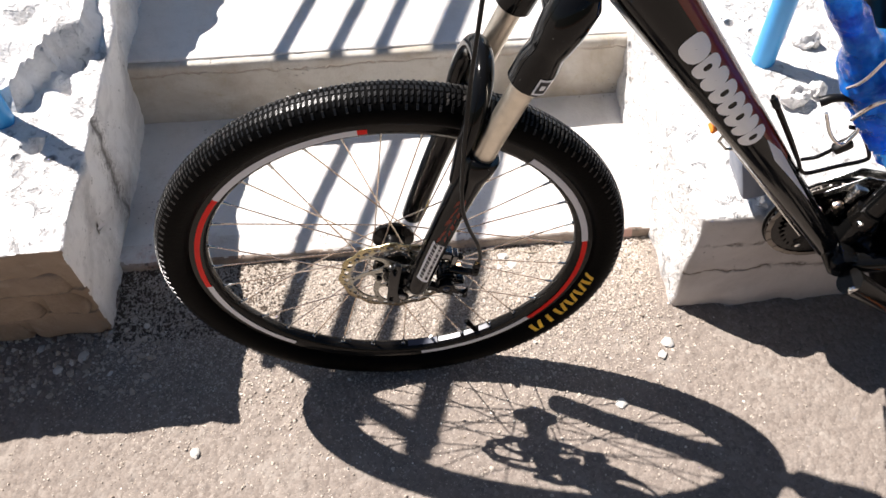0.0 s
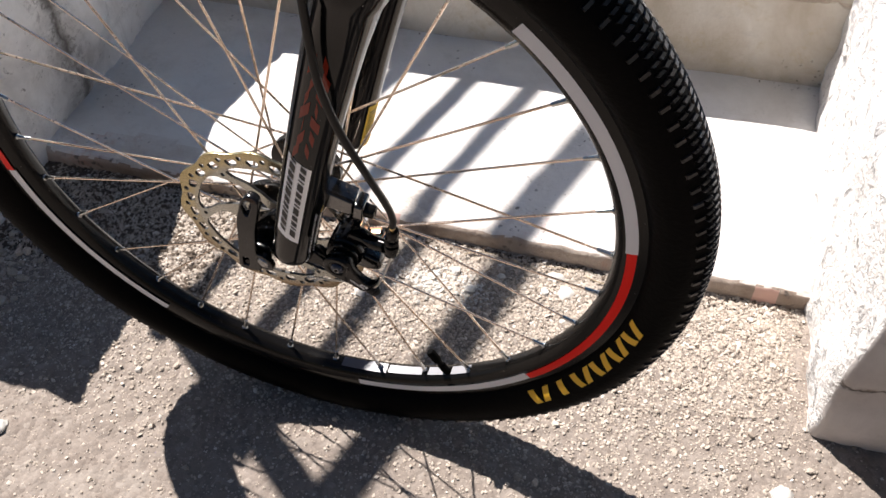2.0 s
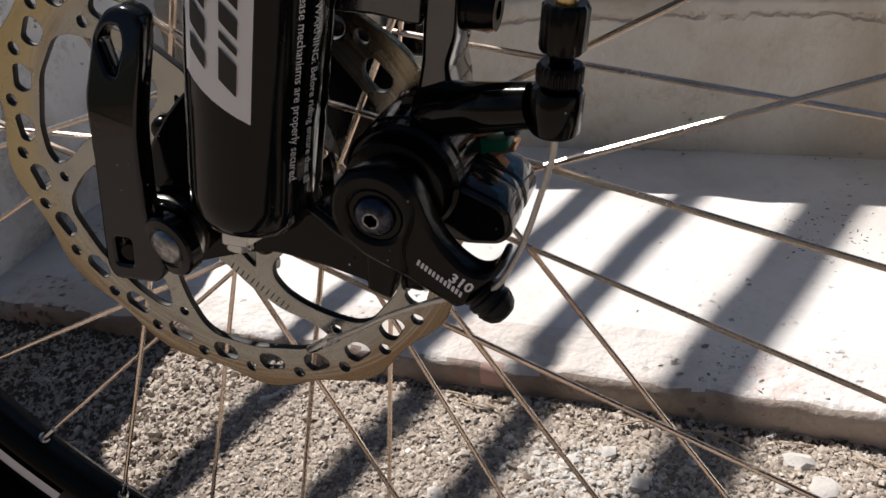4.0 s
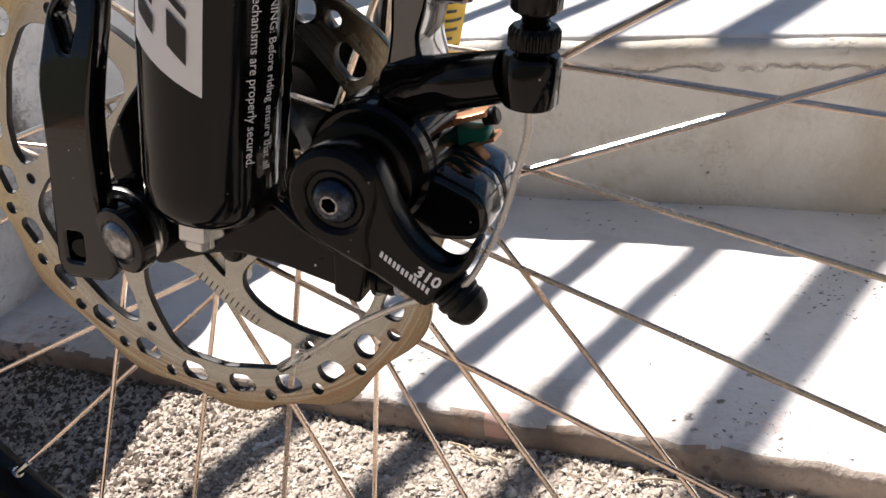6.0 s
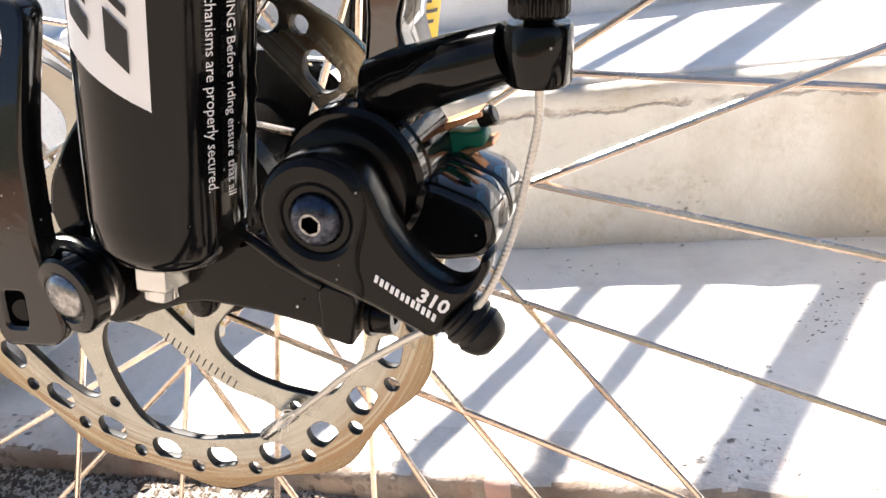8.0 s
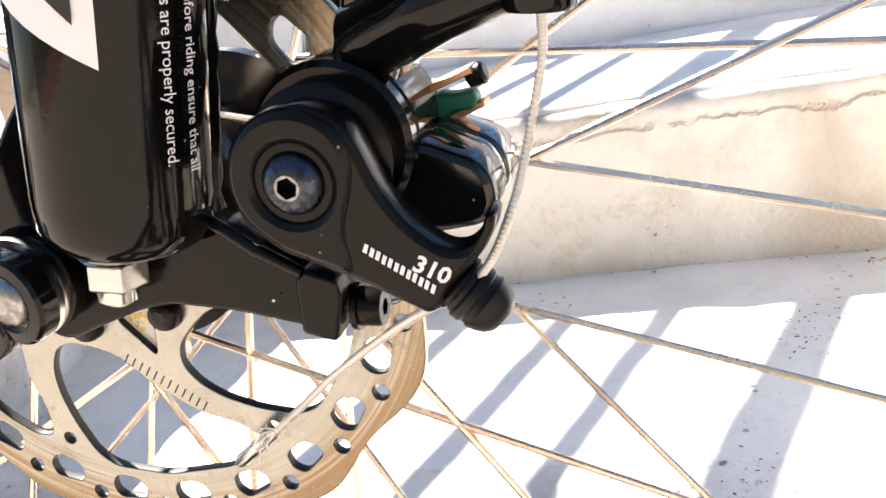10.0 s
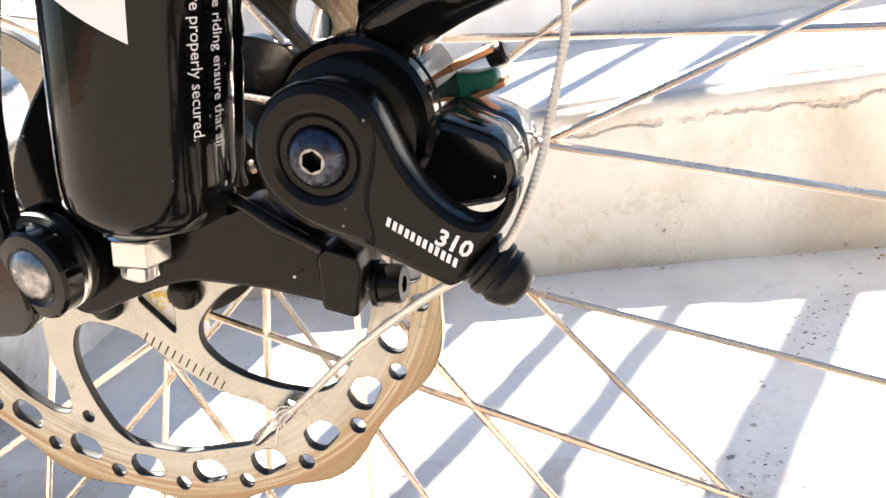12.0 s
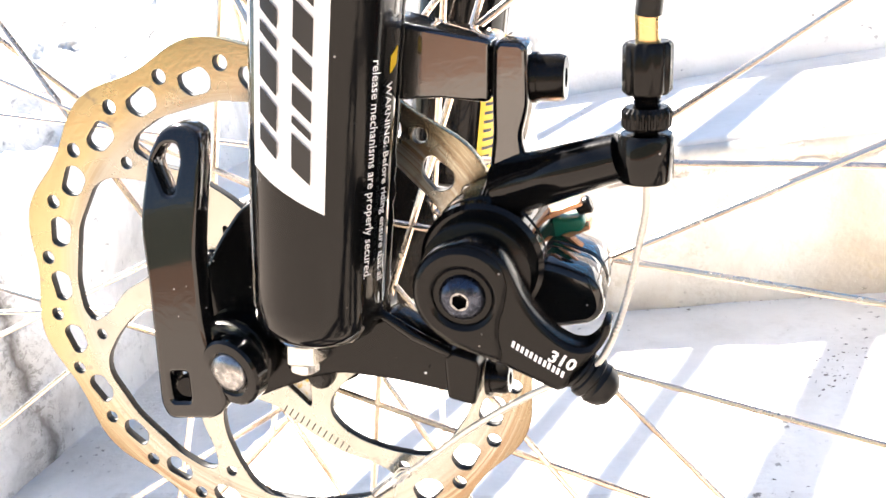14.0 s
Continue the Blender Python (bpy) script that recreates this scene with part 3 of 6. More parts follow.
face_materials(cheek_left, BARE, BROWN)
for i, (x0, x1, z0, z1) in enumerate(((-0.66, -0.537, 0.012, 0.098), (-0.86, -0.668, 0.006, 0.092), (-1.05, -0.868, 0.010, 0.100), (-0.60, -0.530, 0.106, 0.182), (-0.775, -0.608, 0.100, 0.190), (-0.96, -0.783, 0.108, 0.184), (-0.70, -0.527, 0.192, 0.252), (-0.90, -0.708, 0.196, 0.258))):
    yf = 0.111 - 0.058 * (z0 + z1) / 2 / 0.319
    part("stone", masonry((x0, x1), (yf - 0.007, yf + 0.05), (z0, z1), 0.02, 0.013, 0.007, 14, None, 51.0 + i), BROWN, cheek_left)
tagged(cheek_left, "lumpy whitewashed masonry stair wall with stained grey face", "stair wall", kind="structure")


def right_cheek_shape(p):
    q = p.copy()
    t = max(0.0, min(1.0, q.z / 0.265))
    if q.x < 0.7:
        q.x += -0.012 * (q.y - 0.08) / 0.2 if q.y < 0.3 else -0.014
    if q.z > 0.2 and q.y > 0.55:
        q.z += 0.30 * (q.y - 0.55)
    return q


cheek_right = part("wall_right", masonry((0.493, 1.9), (0.077, 2.2), (-0.05, 0.263), 0.018, 0.010, 0.009, 12, right_cheek_shape, 31.0), ROCKY)
face_materials(cheek_right, ROCKY, GREYED)
tagged(cheek_right, "rough whitewashed masonry stair wall with cracked plaster", "stair wall", kind="structure")


# unseen wall behind the camera, added to give reflections and warm fill
reflection_wall = part("reflection_wall", masonry((-6.0, 7.0), (-3.3, -3.0), (-0.1, 1.27), 0.10, 0.02, 0.01, 3, None, 41.0), OLIVE)
reflection_wall.data.materials.append(TERRACOTTA)
for face in reflection_wall.data.polygons:
    face.material_index = 1 if face.center.z < 0.26 else 0
tagged(reflection_wall, "unseen dark olive wall with a terracotta plinth, added for reflections", "yard wall", kind="structure")


def plaster_lump(x, y, s, seed):
    """A broken crumb of plaster lying on the wall."""
    bm = bmesh.new()
    bmesh.ops.create_icosphere(bm, subdivisions=3, radius=1.0)
    for v in bm.verts:
        n = 1 + 0.45 * noise.noise(v.co * 1.6 + Vector((seed, 4, 0))) + 0.12 * noise.noise(v.co * 5)
        v.co = Vector((v.co.x * s * n, v.co.y * s * 0.8 * n, max(-0.4, v.co.z) * s * 0.9 * n))
    ob = part("plaster_lump", bm, ROCKY, None, smooth=True, angle=30)
    ob.location = (x, y, 0.262 + 0.3 * s)
    return tagged(ob, "whitewashed plaster lump on the stair wall", "plaster lump", "plaster lumps")


for i, (x, y, s) in enumerate(((0.715, 0.330, 0.026), (0.760, 0.345, 0.018), (0.785, 0.470, 0.022), (0.600, 0.105, 0.013))):
    plaster_lump(x, y, s, i * 3.7)


# loose chips of stone on the asphalt, thickest along the foot of the step
def chips(count, seed, zone, size, coarse=False):
    rng = random.Random(seed)
    verts, faces = [], []
    base = bmesh.new()
    bmesh.ops.create_icosphere(base, subdivisions=1, radius=1.0)
    ico = [v.co.copy() for v in base.verts]
    tri = [[v.index for v in f.verts] for f in base.faces]
    base.free()
    if coarse:
        ico = [Vector(v) for v in ((1, 0, 0), (-1, 0, 0), (0, 1, 0), (0, -1, 0), (0, 0, 1))]
        tri = [[0, 2, 4], [2, 1, 4], [1, 3, 4], [3, 0, 4]]
    for _ in range(count):
        x, y = zone(rng)
        s = size[0] + (size[1] - size[0]) * rng.random() ** 3
        sc = Vector((s * (0.7 + 0.7 * rng.random()), s * (0.7 + 0.7 * rng.random()), s * (0.45 + 0.4 * rng.random()) * (1.25 if coarse else 1.0)))
        turn = Euler((rng.random() * 0.6, rng.random() * 0.6, rng.random() * 6.3)).to_matrix()
        o = len(verts)
        z = ground_height(x, y) + sc.z * 0.12
        for v in ico:
            j = 0.7 + 0.6 * rng.random()
            verts.append(tuple(turn @ Vector((v.x * sc.x * j, v.y * sc.y * j, v.z * sc.z * j)) + Vector((x, y, z))))
        faces.extend([o + i for i in f] for f in tri)
    me = bpy.data.meshes.new("gravel")
    me.from_pydata(verts, [], faces)
    me.materials.append(GRAVEL)
    me.polygons.foreach_set("use_smooth", [coarse] * len(faces))
    return me


def loose_spot(r):
    """A place on the asphalt, likelier near the foot of the step and thinning outwards."""
    d = min(0.6, r.expovariate(1 / 0.11))
    return (-0.53 + 1.0 * r.random() + r.gauss(0, 1) * (0.012 + max(0.0, d - 0.10) * 0.6), 0.234 - d)


gravel = new("gravel", chips(5000, 3, loose_spot, (0.0010, 0.0042)))
grit = new("grit", chips(110000, 8, loose_spot, (0.0007, 0.0026), True))
tagged(grit, "fine crumbling stone grit on the asphalt", "grit", kind="stuff")
tagged(gravel, "loose pale stone chips along the foot of the step", "gravel", kind="stuff")
corner_gravel = new("gravel", chips(900, 5, lambda r: (-0.78 + 0.34 * r.random(), 0.13 - 0.16 * r.random() ** 1.5), (0.0015, 0.007)))
tagged(corner_gravel, "loose stone chips at the foot of the wall", "gravel", kind="stuff")


def loose_stone(x, y, s, seed):
    rng = random.Random(seed)
    bm = bmesh.new()
    bmesh.ops.create_icosphere(bm, subdivisions=2, radius=1.0)
    k = [0.75 + 0.5 * rng.random() for _ in range(3)]
    for v in bm.verts:
        n = 1 + 0.35 * noise.noise(v.co * 1.7 + Vector((seed, 0, 0)))
        v.co = Vector((v.co.x * s * k[0] * n, v.co.y * s * k[1] * n, max(-0.35, v.co.z) * s * 0.55 * n))
    ob = part("loose_stone", bm, STONE, None, smooth=True, angle=28)
    ob.location = (x, y, ground_height(x, y) + s * 0.12)
    ob.rotation_euler = (0, 0, rng.random() * 6)
    return tagged(ob, "small broken white stone lying on the asphalt", "stone", "loose stones")


for i, (x, y, s) in enumerate(((0.196, 0.209, 0.0095), (0.211, 0.190, 0.008), (0.186, 0.187, 0.006), (0.075, 0.190, 0.007), (0.052, 0.176, 0.006), (0.098, 0.168, 0.006), (0.13, 0.196, 0.0055), (-0.03, 0.13, 0.0065), (0.470, 0.003, 0.012), (0.455, -0.02, 0.008), (0.365, -0.108, 0.010), (-0.36, -0.140, 0.009), (-0.62, 0.035, 0.009), (-0.58, 0.06, 0.012), (-0.66, 0.08, 0.008), (0.25, 0.12, 0.006))):
    loose_stone(x, y, s, i + 1)


def straw(x, y, turn, length, seed):
    """One dry stalk lying on the ground, a little bent."""
    rng = random.Random(seed)
    d = Vector((math.cos(turn), math.sin(turn), 0))
    side = Vector((-d.y, d.x, 0)) * (rng.random() - 0.5) * length * 0.3
    z = ground_height(x, y) + 0.003
    pts = [Vector((x, y, z)) - d * length / 2, Vector((x, y, z + 0.002)) + side, Vector((x, y, z)) + d * length / 2]
    ob = part("straw", tube(spline(pts, 5), 0.0004 + 0.0004 * rng.random(), 6), STRAW)
    return tagged(ob, "dry straw stalk lying at the foot of the step", "straw", "straw stalks")


for i, (x, y, turn, n) in enumerate(((-0.040, 0.217, -0.5, 0.030), (-0.030, 0.214, -0.2, 0.024), (-0.012, 0.208, -0.7, 0.026), (0.012, 0.216, 0.1, 0.030), (0.050, 0.213, -0.1, 0.040), (0.095, 0.219, 0.25, 0.034), (0.140, 0.215, -0.15, 0.045), (0.190, 0.222, 0.1, 0.03), (0.245, 0.216, -0.2, 0.04), (0.115, 0.200, 0.8, 0.02))):
    straw(x, y, turn, n, i)


def plaster_crumbs():
    """A trail of white plaster crumbs trodden into the asphalt."""
    rng = random.Random(12)
    bms = []
    for i in range(16):
        f = i / 15
        x, y = -0.197 + 0.020 * f + 0.002 * rng.random(), 0.182 + 0.028 * f + 0.003 * rng.random()
        bm = bmesh.new()
        bmesh.ops.create_icosphere(bm, subdivisions=1, radius=0.0014 + 0.0016 * rng.random())
        for v in bm.verts:
            v.co = Vector((v.co.x * (0.8 + 0.6 * rng.random()), v.co.y * (0.8 + 0.6 * rng.random()), v.co.z * 0.5)) + Vector((x, y, ground_height(x, y) + 0.001))
        bms.append(bm)
    ob = part("plaster_crumbs", join(*bms), ROCKY)
    return tagged(ob, "trail of white plaster crumbs on the asphalt", "plaster crumbs", kind="stuff")


plaster_crumbs()


debris = new("plaster_debris", chips(1500, 9, lambda r: (0.060 + 0.026 * r.gauss(0, 1), 0.168 + 0.013 * r.gauss(0, 1)), (0.0006, 0.0032)))
debris.data.materials.clear()
debris.data.materials.append(STONE)
tagged(debris, "patch of crushed white plaster on the asphalt", "plaster debris", kind="stuff")

# dark earth and rot gathered along the foot of the step
earth = new("earth", chips(5200, 21, lambda r: (-0.53 + 1.0 * r.random(), 0.232 - 0.016 * r.random() ** 2.2 - 0.004 * math.sin(r.random() * 9)), (0.0007, 0.0030), True))
earth.data.materials.clear()
earth.data.materials.append(EARTH)
tagged(earth, "dark earth crumbs gathered along the foot of the step", "earth", kind="stuff")
# leaf crumbs, spread so their dark colour also deepens the corner's shade
litter = new("leaf_litter_shade", chips(6000, 23, lambda r: (-0.53 + 0.31 * r.random() ** 1.3, 0.232 - 0.15 * r.random() ** 1.4), (0.0010, 0.0042), True))
litter.data.materials.clear()
litter.data.materials.append(EARTH)
tagged(litter, "dark soil and rotted leaf crumbs deepening the shade in the sheltered corner", "leaf litter", kind="stuff")


def trodden_dirt(count, seed, zone, size, name, label, mat=GREY_DIRT):
    """Thin dirt flakes pressed on the bottom step's tread."""
    rng = random.Random(seed)
    tops = [v.co.copy() for v in step_1.data.vertices if v.co.z > 0.025]
    bms = []
    for _ in range(count):
        x, y = zone(rng)
        z = min(tops, key=lambda c: (c.x - x) ** 2 + (c.y - y) ** 2).z
        bm = bmesh.new()
        bmesh.ops.create_icosphere(bm, subdivisions=1, radius=1.0)
        s = size[0] + (size[1] - size[0]) * rng.random() ** 2
        turn = Euler((0, 0, rng.random() * 6.3)).to_matrix()
        k = 0.14 + 0.5 * rng.random() ** 2
        for v in bm.verts:
            j = 0.35 + 1.2 * rng.random()
            v.co = turn @ Vector((v.co.x * s * j, v.co.y * s * k * j, v.co.z * s * 0.35)) + Vector((x, y, z + s * 0.1))
        bms.append(bm)
    ob = part(name, join(*bms), mat)
    return tagged(ob, label, "dirt", kind="stuff")


trodden_dirt(130, 31, lambda r: (0.214 + 0.022 * r.gauss(0, 1), 0.455 + 0.026 * r.gauss(0, 1)), (0.0005, 0.0021), "dirt_flakes", "small dark dirt flakes trodden on the whitewashed step")
trodden_dirt(90, 32, lambda r: (-0.45 + 0.9 * r.random(), 0.600 - 0.012 * r.random() ** 2), (0.0006, 0.0028), "dirt_crumbs", "dark crumbs lying along the foot of the riser")
trodden_dirt(70, 33, lambda r: (-0.45 + 0.9 * r.random(), 0.28 + 0.3 * r.random()), (0.0004, 0.0016), "dirt_specks", "scattered dark specks on the whitewashed step")
trodden_dirt(60, 34, lambda r: (0.165 + 0.024 * r.gauss(0, 1), 0.258 + 0.016 * r.gauss(0, 1)), (0.0005, 0.0020), "dirt_flakes", "small dark dirt flakes near the edge of the step")
trodden_dirt(26, 35, lambda r: (0.278 + 0.005 * r.gauss(0, 1), 0.573 + 0.003 * r.gauss(0, 1)), (0.0008, 0.0026), "rust_flakes", "orange-brown rust flakes at the foot of the riser", RUST)



# ---- stair railings ----
def rail_line(x, y, z_at, slope):
    return (x, y, z_at + slope * (y - 1.13))


SLOPE = 0.447
RAIL_X = -0.67
railing_left = thing("railing", "blue painted tube stair railing with sloping bars on the wall", "railing", (RAIL_X, 0.4, 0.33))
for i, (top, rad) in enumerate(((1.425, 0.0222), (1.269, 0.0122), (1.157, 0.0122), (1.022, 0.0122))):
    pts = [Vector(rail_line(RAIL_X, y, top, SLOPE)) - Vector(railing_left.location) for y in (0.32, 2.1)]
    part("handrail" if i == 0 else "bar", tube(pts, rad, 16), BLUE, railing_left)
for y in (0.34, 1.75):
    base = 0.322 + 0.43 * max(0, y - 0.54) - 0.03
    top = 1.425 + SLOPE * (y - 1.13)
    part("post", tube([Vector((RAIL_X + 0.022, y, base)) - Vector(railing_left.location), Vector((RAIL_X + 0.022, y, top - 0.01)) - Vector(railing_left.location)], 0.0205, 16), BLUE, railing_left)

railing_right = thing("railing", "pale blue painted tube railing post standing on the wall", "railing", (0.69, 0.43, 0.26))
for i, (top, rad) in enumerate(((1.34, 0.021), (1.205, 0.012), (1.08, 0.012), (0.955, 0.012))):
    pts = [Vector(rail_line(0.69, y, top, SLOPE)) - Vector(railing_right.location) for y in (0.41, 2.1)]
    part("handrail" if i == 0 else "bar", tube(pts, rad, 16), BLUE, railing_right)
for y in (0.43, 1.75):
    base = 0.255 + 0.30 * max(0, y - 0.55)
    top = 1.34 + SLOPE * (y - 1.13)
    part("post", tube([Vector((0.69, y, base)) - Vector(railing_right.location), Vector((0.69, y, top)) - Vector(railing_right.location)], 0.021, 18), BLUE, railing_right)

# ---- bicycle ----
bike = thing("bicycle", "black and maroon mountain bike with disc brake parked at the steps", "bicycle", (0, 0, 0))


def bpart(name, bm, mat, parent=None, label="", smooth=True, angle=40):
    """A part of the bicycle, in metres from the front axle."""
    ob = part(name, bm, mat, parent or bike, label, smooth, angle)
    if parent is None:
        ob.location = (0, 0, HUB)
    return ob


def torus_profile(profile, sides=160):
    """Turns (y, radius) pairs about the axle, closed."""
    return lathe(profile, (0, 0, 0), (0, 1, 0), sides, closed=True)


RIM = [(-0.0125, 0.2875), (-0.0128, 0.281), (-0.0125, 0.274), (-0.0095, 0.266), (-0.004, 0.2625), (0.004, 0.2625), (0.0095, 0.266), (0.0125, 0.274), (0.0128, 0.281), (0.0125, 0.2875), (0.0108, 0.2875), (0.0108, 0.279), (-0.0108, 0.279), (-0.0108, 0.2875)]
TYRE = []
for k in range(25):
    a = radians(-62 + 304 * k / 24)
    TYRE.append((0.0262 * math.cos(a), 0.3085 + 0.0245 * math.sin(a)))


def tread_blocks():
    """Knobs over the crown and shoulders of the tyre."""
    bm = bmesh.new()
    rng = random.Random(4)
    # angle round the section, half length along the tyre, half width across it, height
    rows = ((90, 0.0024, 0.0034, 0.0008), (72, 0.0019, 0.0036, 0.0009), (108, 0.0019, 0.0036, 0.0009), (55, 0.0016, 0.0034, 0.0010), (125, 0.0016, 0.0034, 0.0010), (36, 0.0017, 0.0042, 0.0012), (144, 0.0017, 0.0042, 0.0012))
    count = 300
    for j, (deg, length, width, h) in enumerate(rows):
        for i in range(count):
            th = 2 * math.pi * (i + 0.5 * (j % 2)) / count
            a = radians(deg)
            n = Vector((math.cos(th) * math.sin(a), math.cos(a), math.sin(th) * math.sin(a)))
            th += (rng.random() - 0.5) * 0.004
            c = Vector((math.cos(th) * 0.3085, 0, math.sin(th) * 0.3085)) + Vector((n.x * 0.0245, n.y * 0.0262, n.z * 0.0245))
            t = Vector((-math.sin(th), 0, math.cos(th)))
            s = n.cross(t)
            skew = 0.0 if deg in (90, 36, 144) else 1.1 if deg > 90 else -1.1
            if deg in (36, 144) and i % 2:
                continue
            corners = []
            for lift, shrink in ((-0.001, 1.0), (h, 0.78)):
                for du, dv in ((-1, -1), (1, -1), (1, 1), (-1, 1)):
                    corners.append(bm.verts.new(c + n * lift + shrink * (du * length * (t + s * skew * 0.6) + dv * width * s)))
            b, u = corners[:4], corners[4:]
            bm.faces.new(u)
            for k in range(4):
                bm.faces.new((b[k], b[(k + 1) % 4], u[(k + 1) % 4], u[k]))
    return bm


def arc_band(r0, r1, a0, a1, y, bulge=0.0, n=40):
    """A thin band on the wheel between two radii and two angles (degrees)."""
    bm = bmesh.new()
    rows = []
    for k in range(n + 1):
        a = radians(a0 + (a1 - a0) * k / n)
        rows.append([bm.verts.new((r * math.cos(a), yy, r * math.sin(a))) for r, yy in ((r0, y), ((r0 + r1) / 2, y - bulge), (r1, y))])
    for p, q in zip(rows, rows[1:]):
        for i in range(2):
            bm.faces.new((p[i], q[i], q[i + 1], p[i + 1]))
    return bm


def spoke_ends(i):
    """Hub and rim ends of one of the 32 crossing spokes."""
    rim_a = radians(i * 11.25 - 0.36)
    side = -1 if i % 2 else 1
    lead = radians(66.6) * (1 if i % 4 in (0, 3) else -1)
    flange, fy = (0.0296, -0.0193) if side < 0 else (0.029, 0.0337)
    hub_a = rim_a + lead
    return (flange * math.cos(hub_a), fy, flange * math.sin(hub_a)), (0.263 * math.cos(rim_a), 0.0006, 0.263 * math.sin(rim_a))


def wheel_parts(w, front=True):
    part("tyre", torus_profile(TYRE, 200), RUBBER, w, "black knobbly tyre with dusty tread")
    part("tread", tread_blocks(), TREAD, w, "dusty knobbly tread blocks", smooth=False)
    for i in range(32):
        a, b = spoke_ends(i)
        d = (Vector(b) - Vector(a)).normalized()
        wire = tube([a, b], 0.00104, 8)
        if i % 4 in (0, 3):
            # the elbow's round head outside the flange
            out = -1 if i % 2 else 1
            wire = join(wire, lathe([(0.0, 0.0012), (0.0028, 0.0012), (0.0030, 0.0019), (0.0038, 0.0017), (0.0043, 0.0008)], a, (0, out, 0), 12))
        part("spoke", wire, STEEL, w)
        part("nipple", tube([Vector(b) - d * 0.014, Vector(b) - d * 0.0032, Vector(b) - d * 0.0024, Vector(b) - d * 0.0010, b], [0.0017, 0.0021, 0.0030, 0.0030, 0.0024], 10), ZINC, w)


front = bpart("front_wheel", torus_profile(RIM, 200), BLACK_SATIN, None, "black alloy rim with red and silver reflective bands")
wheel_parts(front)
# coloured bands on the rim's side: (from, to, red)
BANDS = ((95.5, 142.8, 0), (142.8, 186.2, 1), (186.2, 230.1, 2), (276, 318.4, 2), (318.4, 364.4, 1), (4.4, 47.6, 0), (93.0, 95.5, 1))
for a0, a1, red in BANDS:
    r_in, r_out = ((0.2712, 0.2803), (0.2722, 0.2797), (0.2702, 0.2788))[red]
    part("rim_band", arc_band(r_in, r_out, a0, a1, -0.0132, 0.0003), RED_DECAL if red == 1 else GREY_DECAL, front, "red rim band" if red == 1 else "silver rim band")


def bed_band(a0, a1, r, half, n=24):
    """A sticker lying round the inner side of the rim."""
    bm = bmesh.new()
    rows = [[bm.verts.new((r * math.cos(radians(a0 + (a1 - a0) * k / n)), y, r * math.sin(radians(a0 + (a1 - a0) * k / n)))) for y in (-half, half)] for k in range(n + 1)]
    for p, q in zip(rows, rows[1:]):
        bm.faces.new((p[0], q[0], q[1], p[1]))
    return bm


part("rim_sticker", bed_band(271.5, 282.5, 0.2621, 0.0055), NAVY, front, "dark navy sticker inside the rim")
for a0, a1 in ((283.0, 291.5), (293.0, 297.8), (299.0, 304.0)):
    part("rim_sticker", bed_band(a0, a1, 0.2621, 0.0046), DIM_DECAL, front, "silver grey sticker inside the rim")
va = radians(-62.3)
part("valve", lathe([(0, 0.0042), (0.012, 0.0042), (0.013, 0.0030), (0.020, 0.0030), (0.0205, 0.0044), (0.034, 0.0044), (0.036, 0.003)], (0.264 * math.cos(va), 0, 0.264 * math.sin(va)), (-math.cos(va), 0, -math.sin(va)), 16), RUBBER, front, "black rubber tyre valve with cap")


def tyre_y(r):
    return -0.0262 * math.sqrt(max(0.0, 1 - ((r - 0.3085) / 0.0245) ** 2)) - 0.0005


def tyre_mark(a0, a1, r0, r1, lean=0.0):
    """A flat printed mark on the tyre's side wall."""
    bm = bmesh.new()
    rows = []
    for i in range(7):
        r = r0 + (r1 - r0) * i / 6
        rows.append([bm.verts.new((r * math.cos(a), tyre_y(r), r * math.sin(a))) for a in (radians(a0 + (a1 - a0) * k / 4 + lean * (i / 6 - 0.5)) for k in range(5))])
    for p, q in zip(rows, rows[1:]):
        for k in range(4):
            bm.faces.new((p[k], p[k + 1], q[k + 1], q[k]))
    return bm


MARKS = []
for i in range(6):
    c = -13.0 - i * 5.75
    for da, lean in ((-1.45, 1.0), (1.45, -1.0)) if i != 4 else ((0.0, 0.0),):
        MARKS.append(tyre_mark(c + da - 0.75, c + da + 0.75, 0.2900, 0.3020, lean))
part("tyre_print", join(*MARKS), AMBER, front, "amber printed maker's mark on the tyre")
part("hub_shell", lathe([(-0.050, 0.006), (-0.050, 0.010), (-0.040, 0.012), (-0.0345, 0.019), (-0.030, 0.019), (-0.0235, 0.0205), (-0.0225, 0.0315), (-0.0165, 0.0315), (-0.0145, 0.0175), (0.0, 0.0145), (0.028, 0.017), (0.031, 0.031), (0.037, 0.031), (0.038, 0.014), (0.05, 0.010), (0.05, 0.006)], (0, 0, 0), (0, 1, 0), 40), BLACK_SATIN, front, "black alloy hub shell")


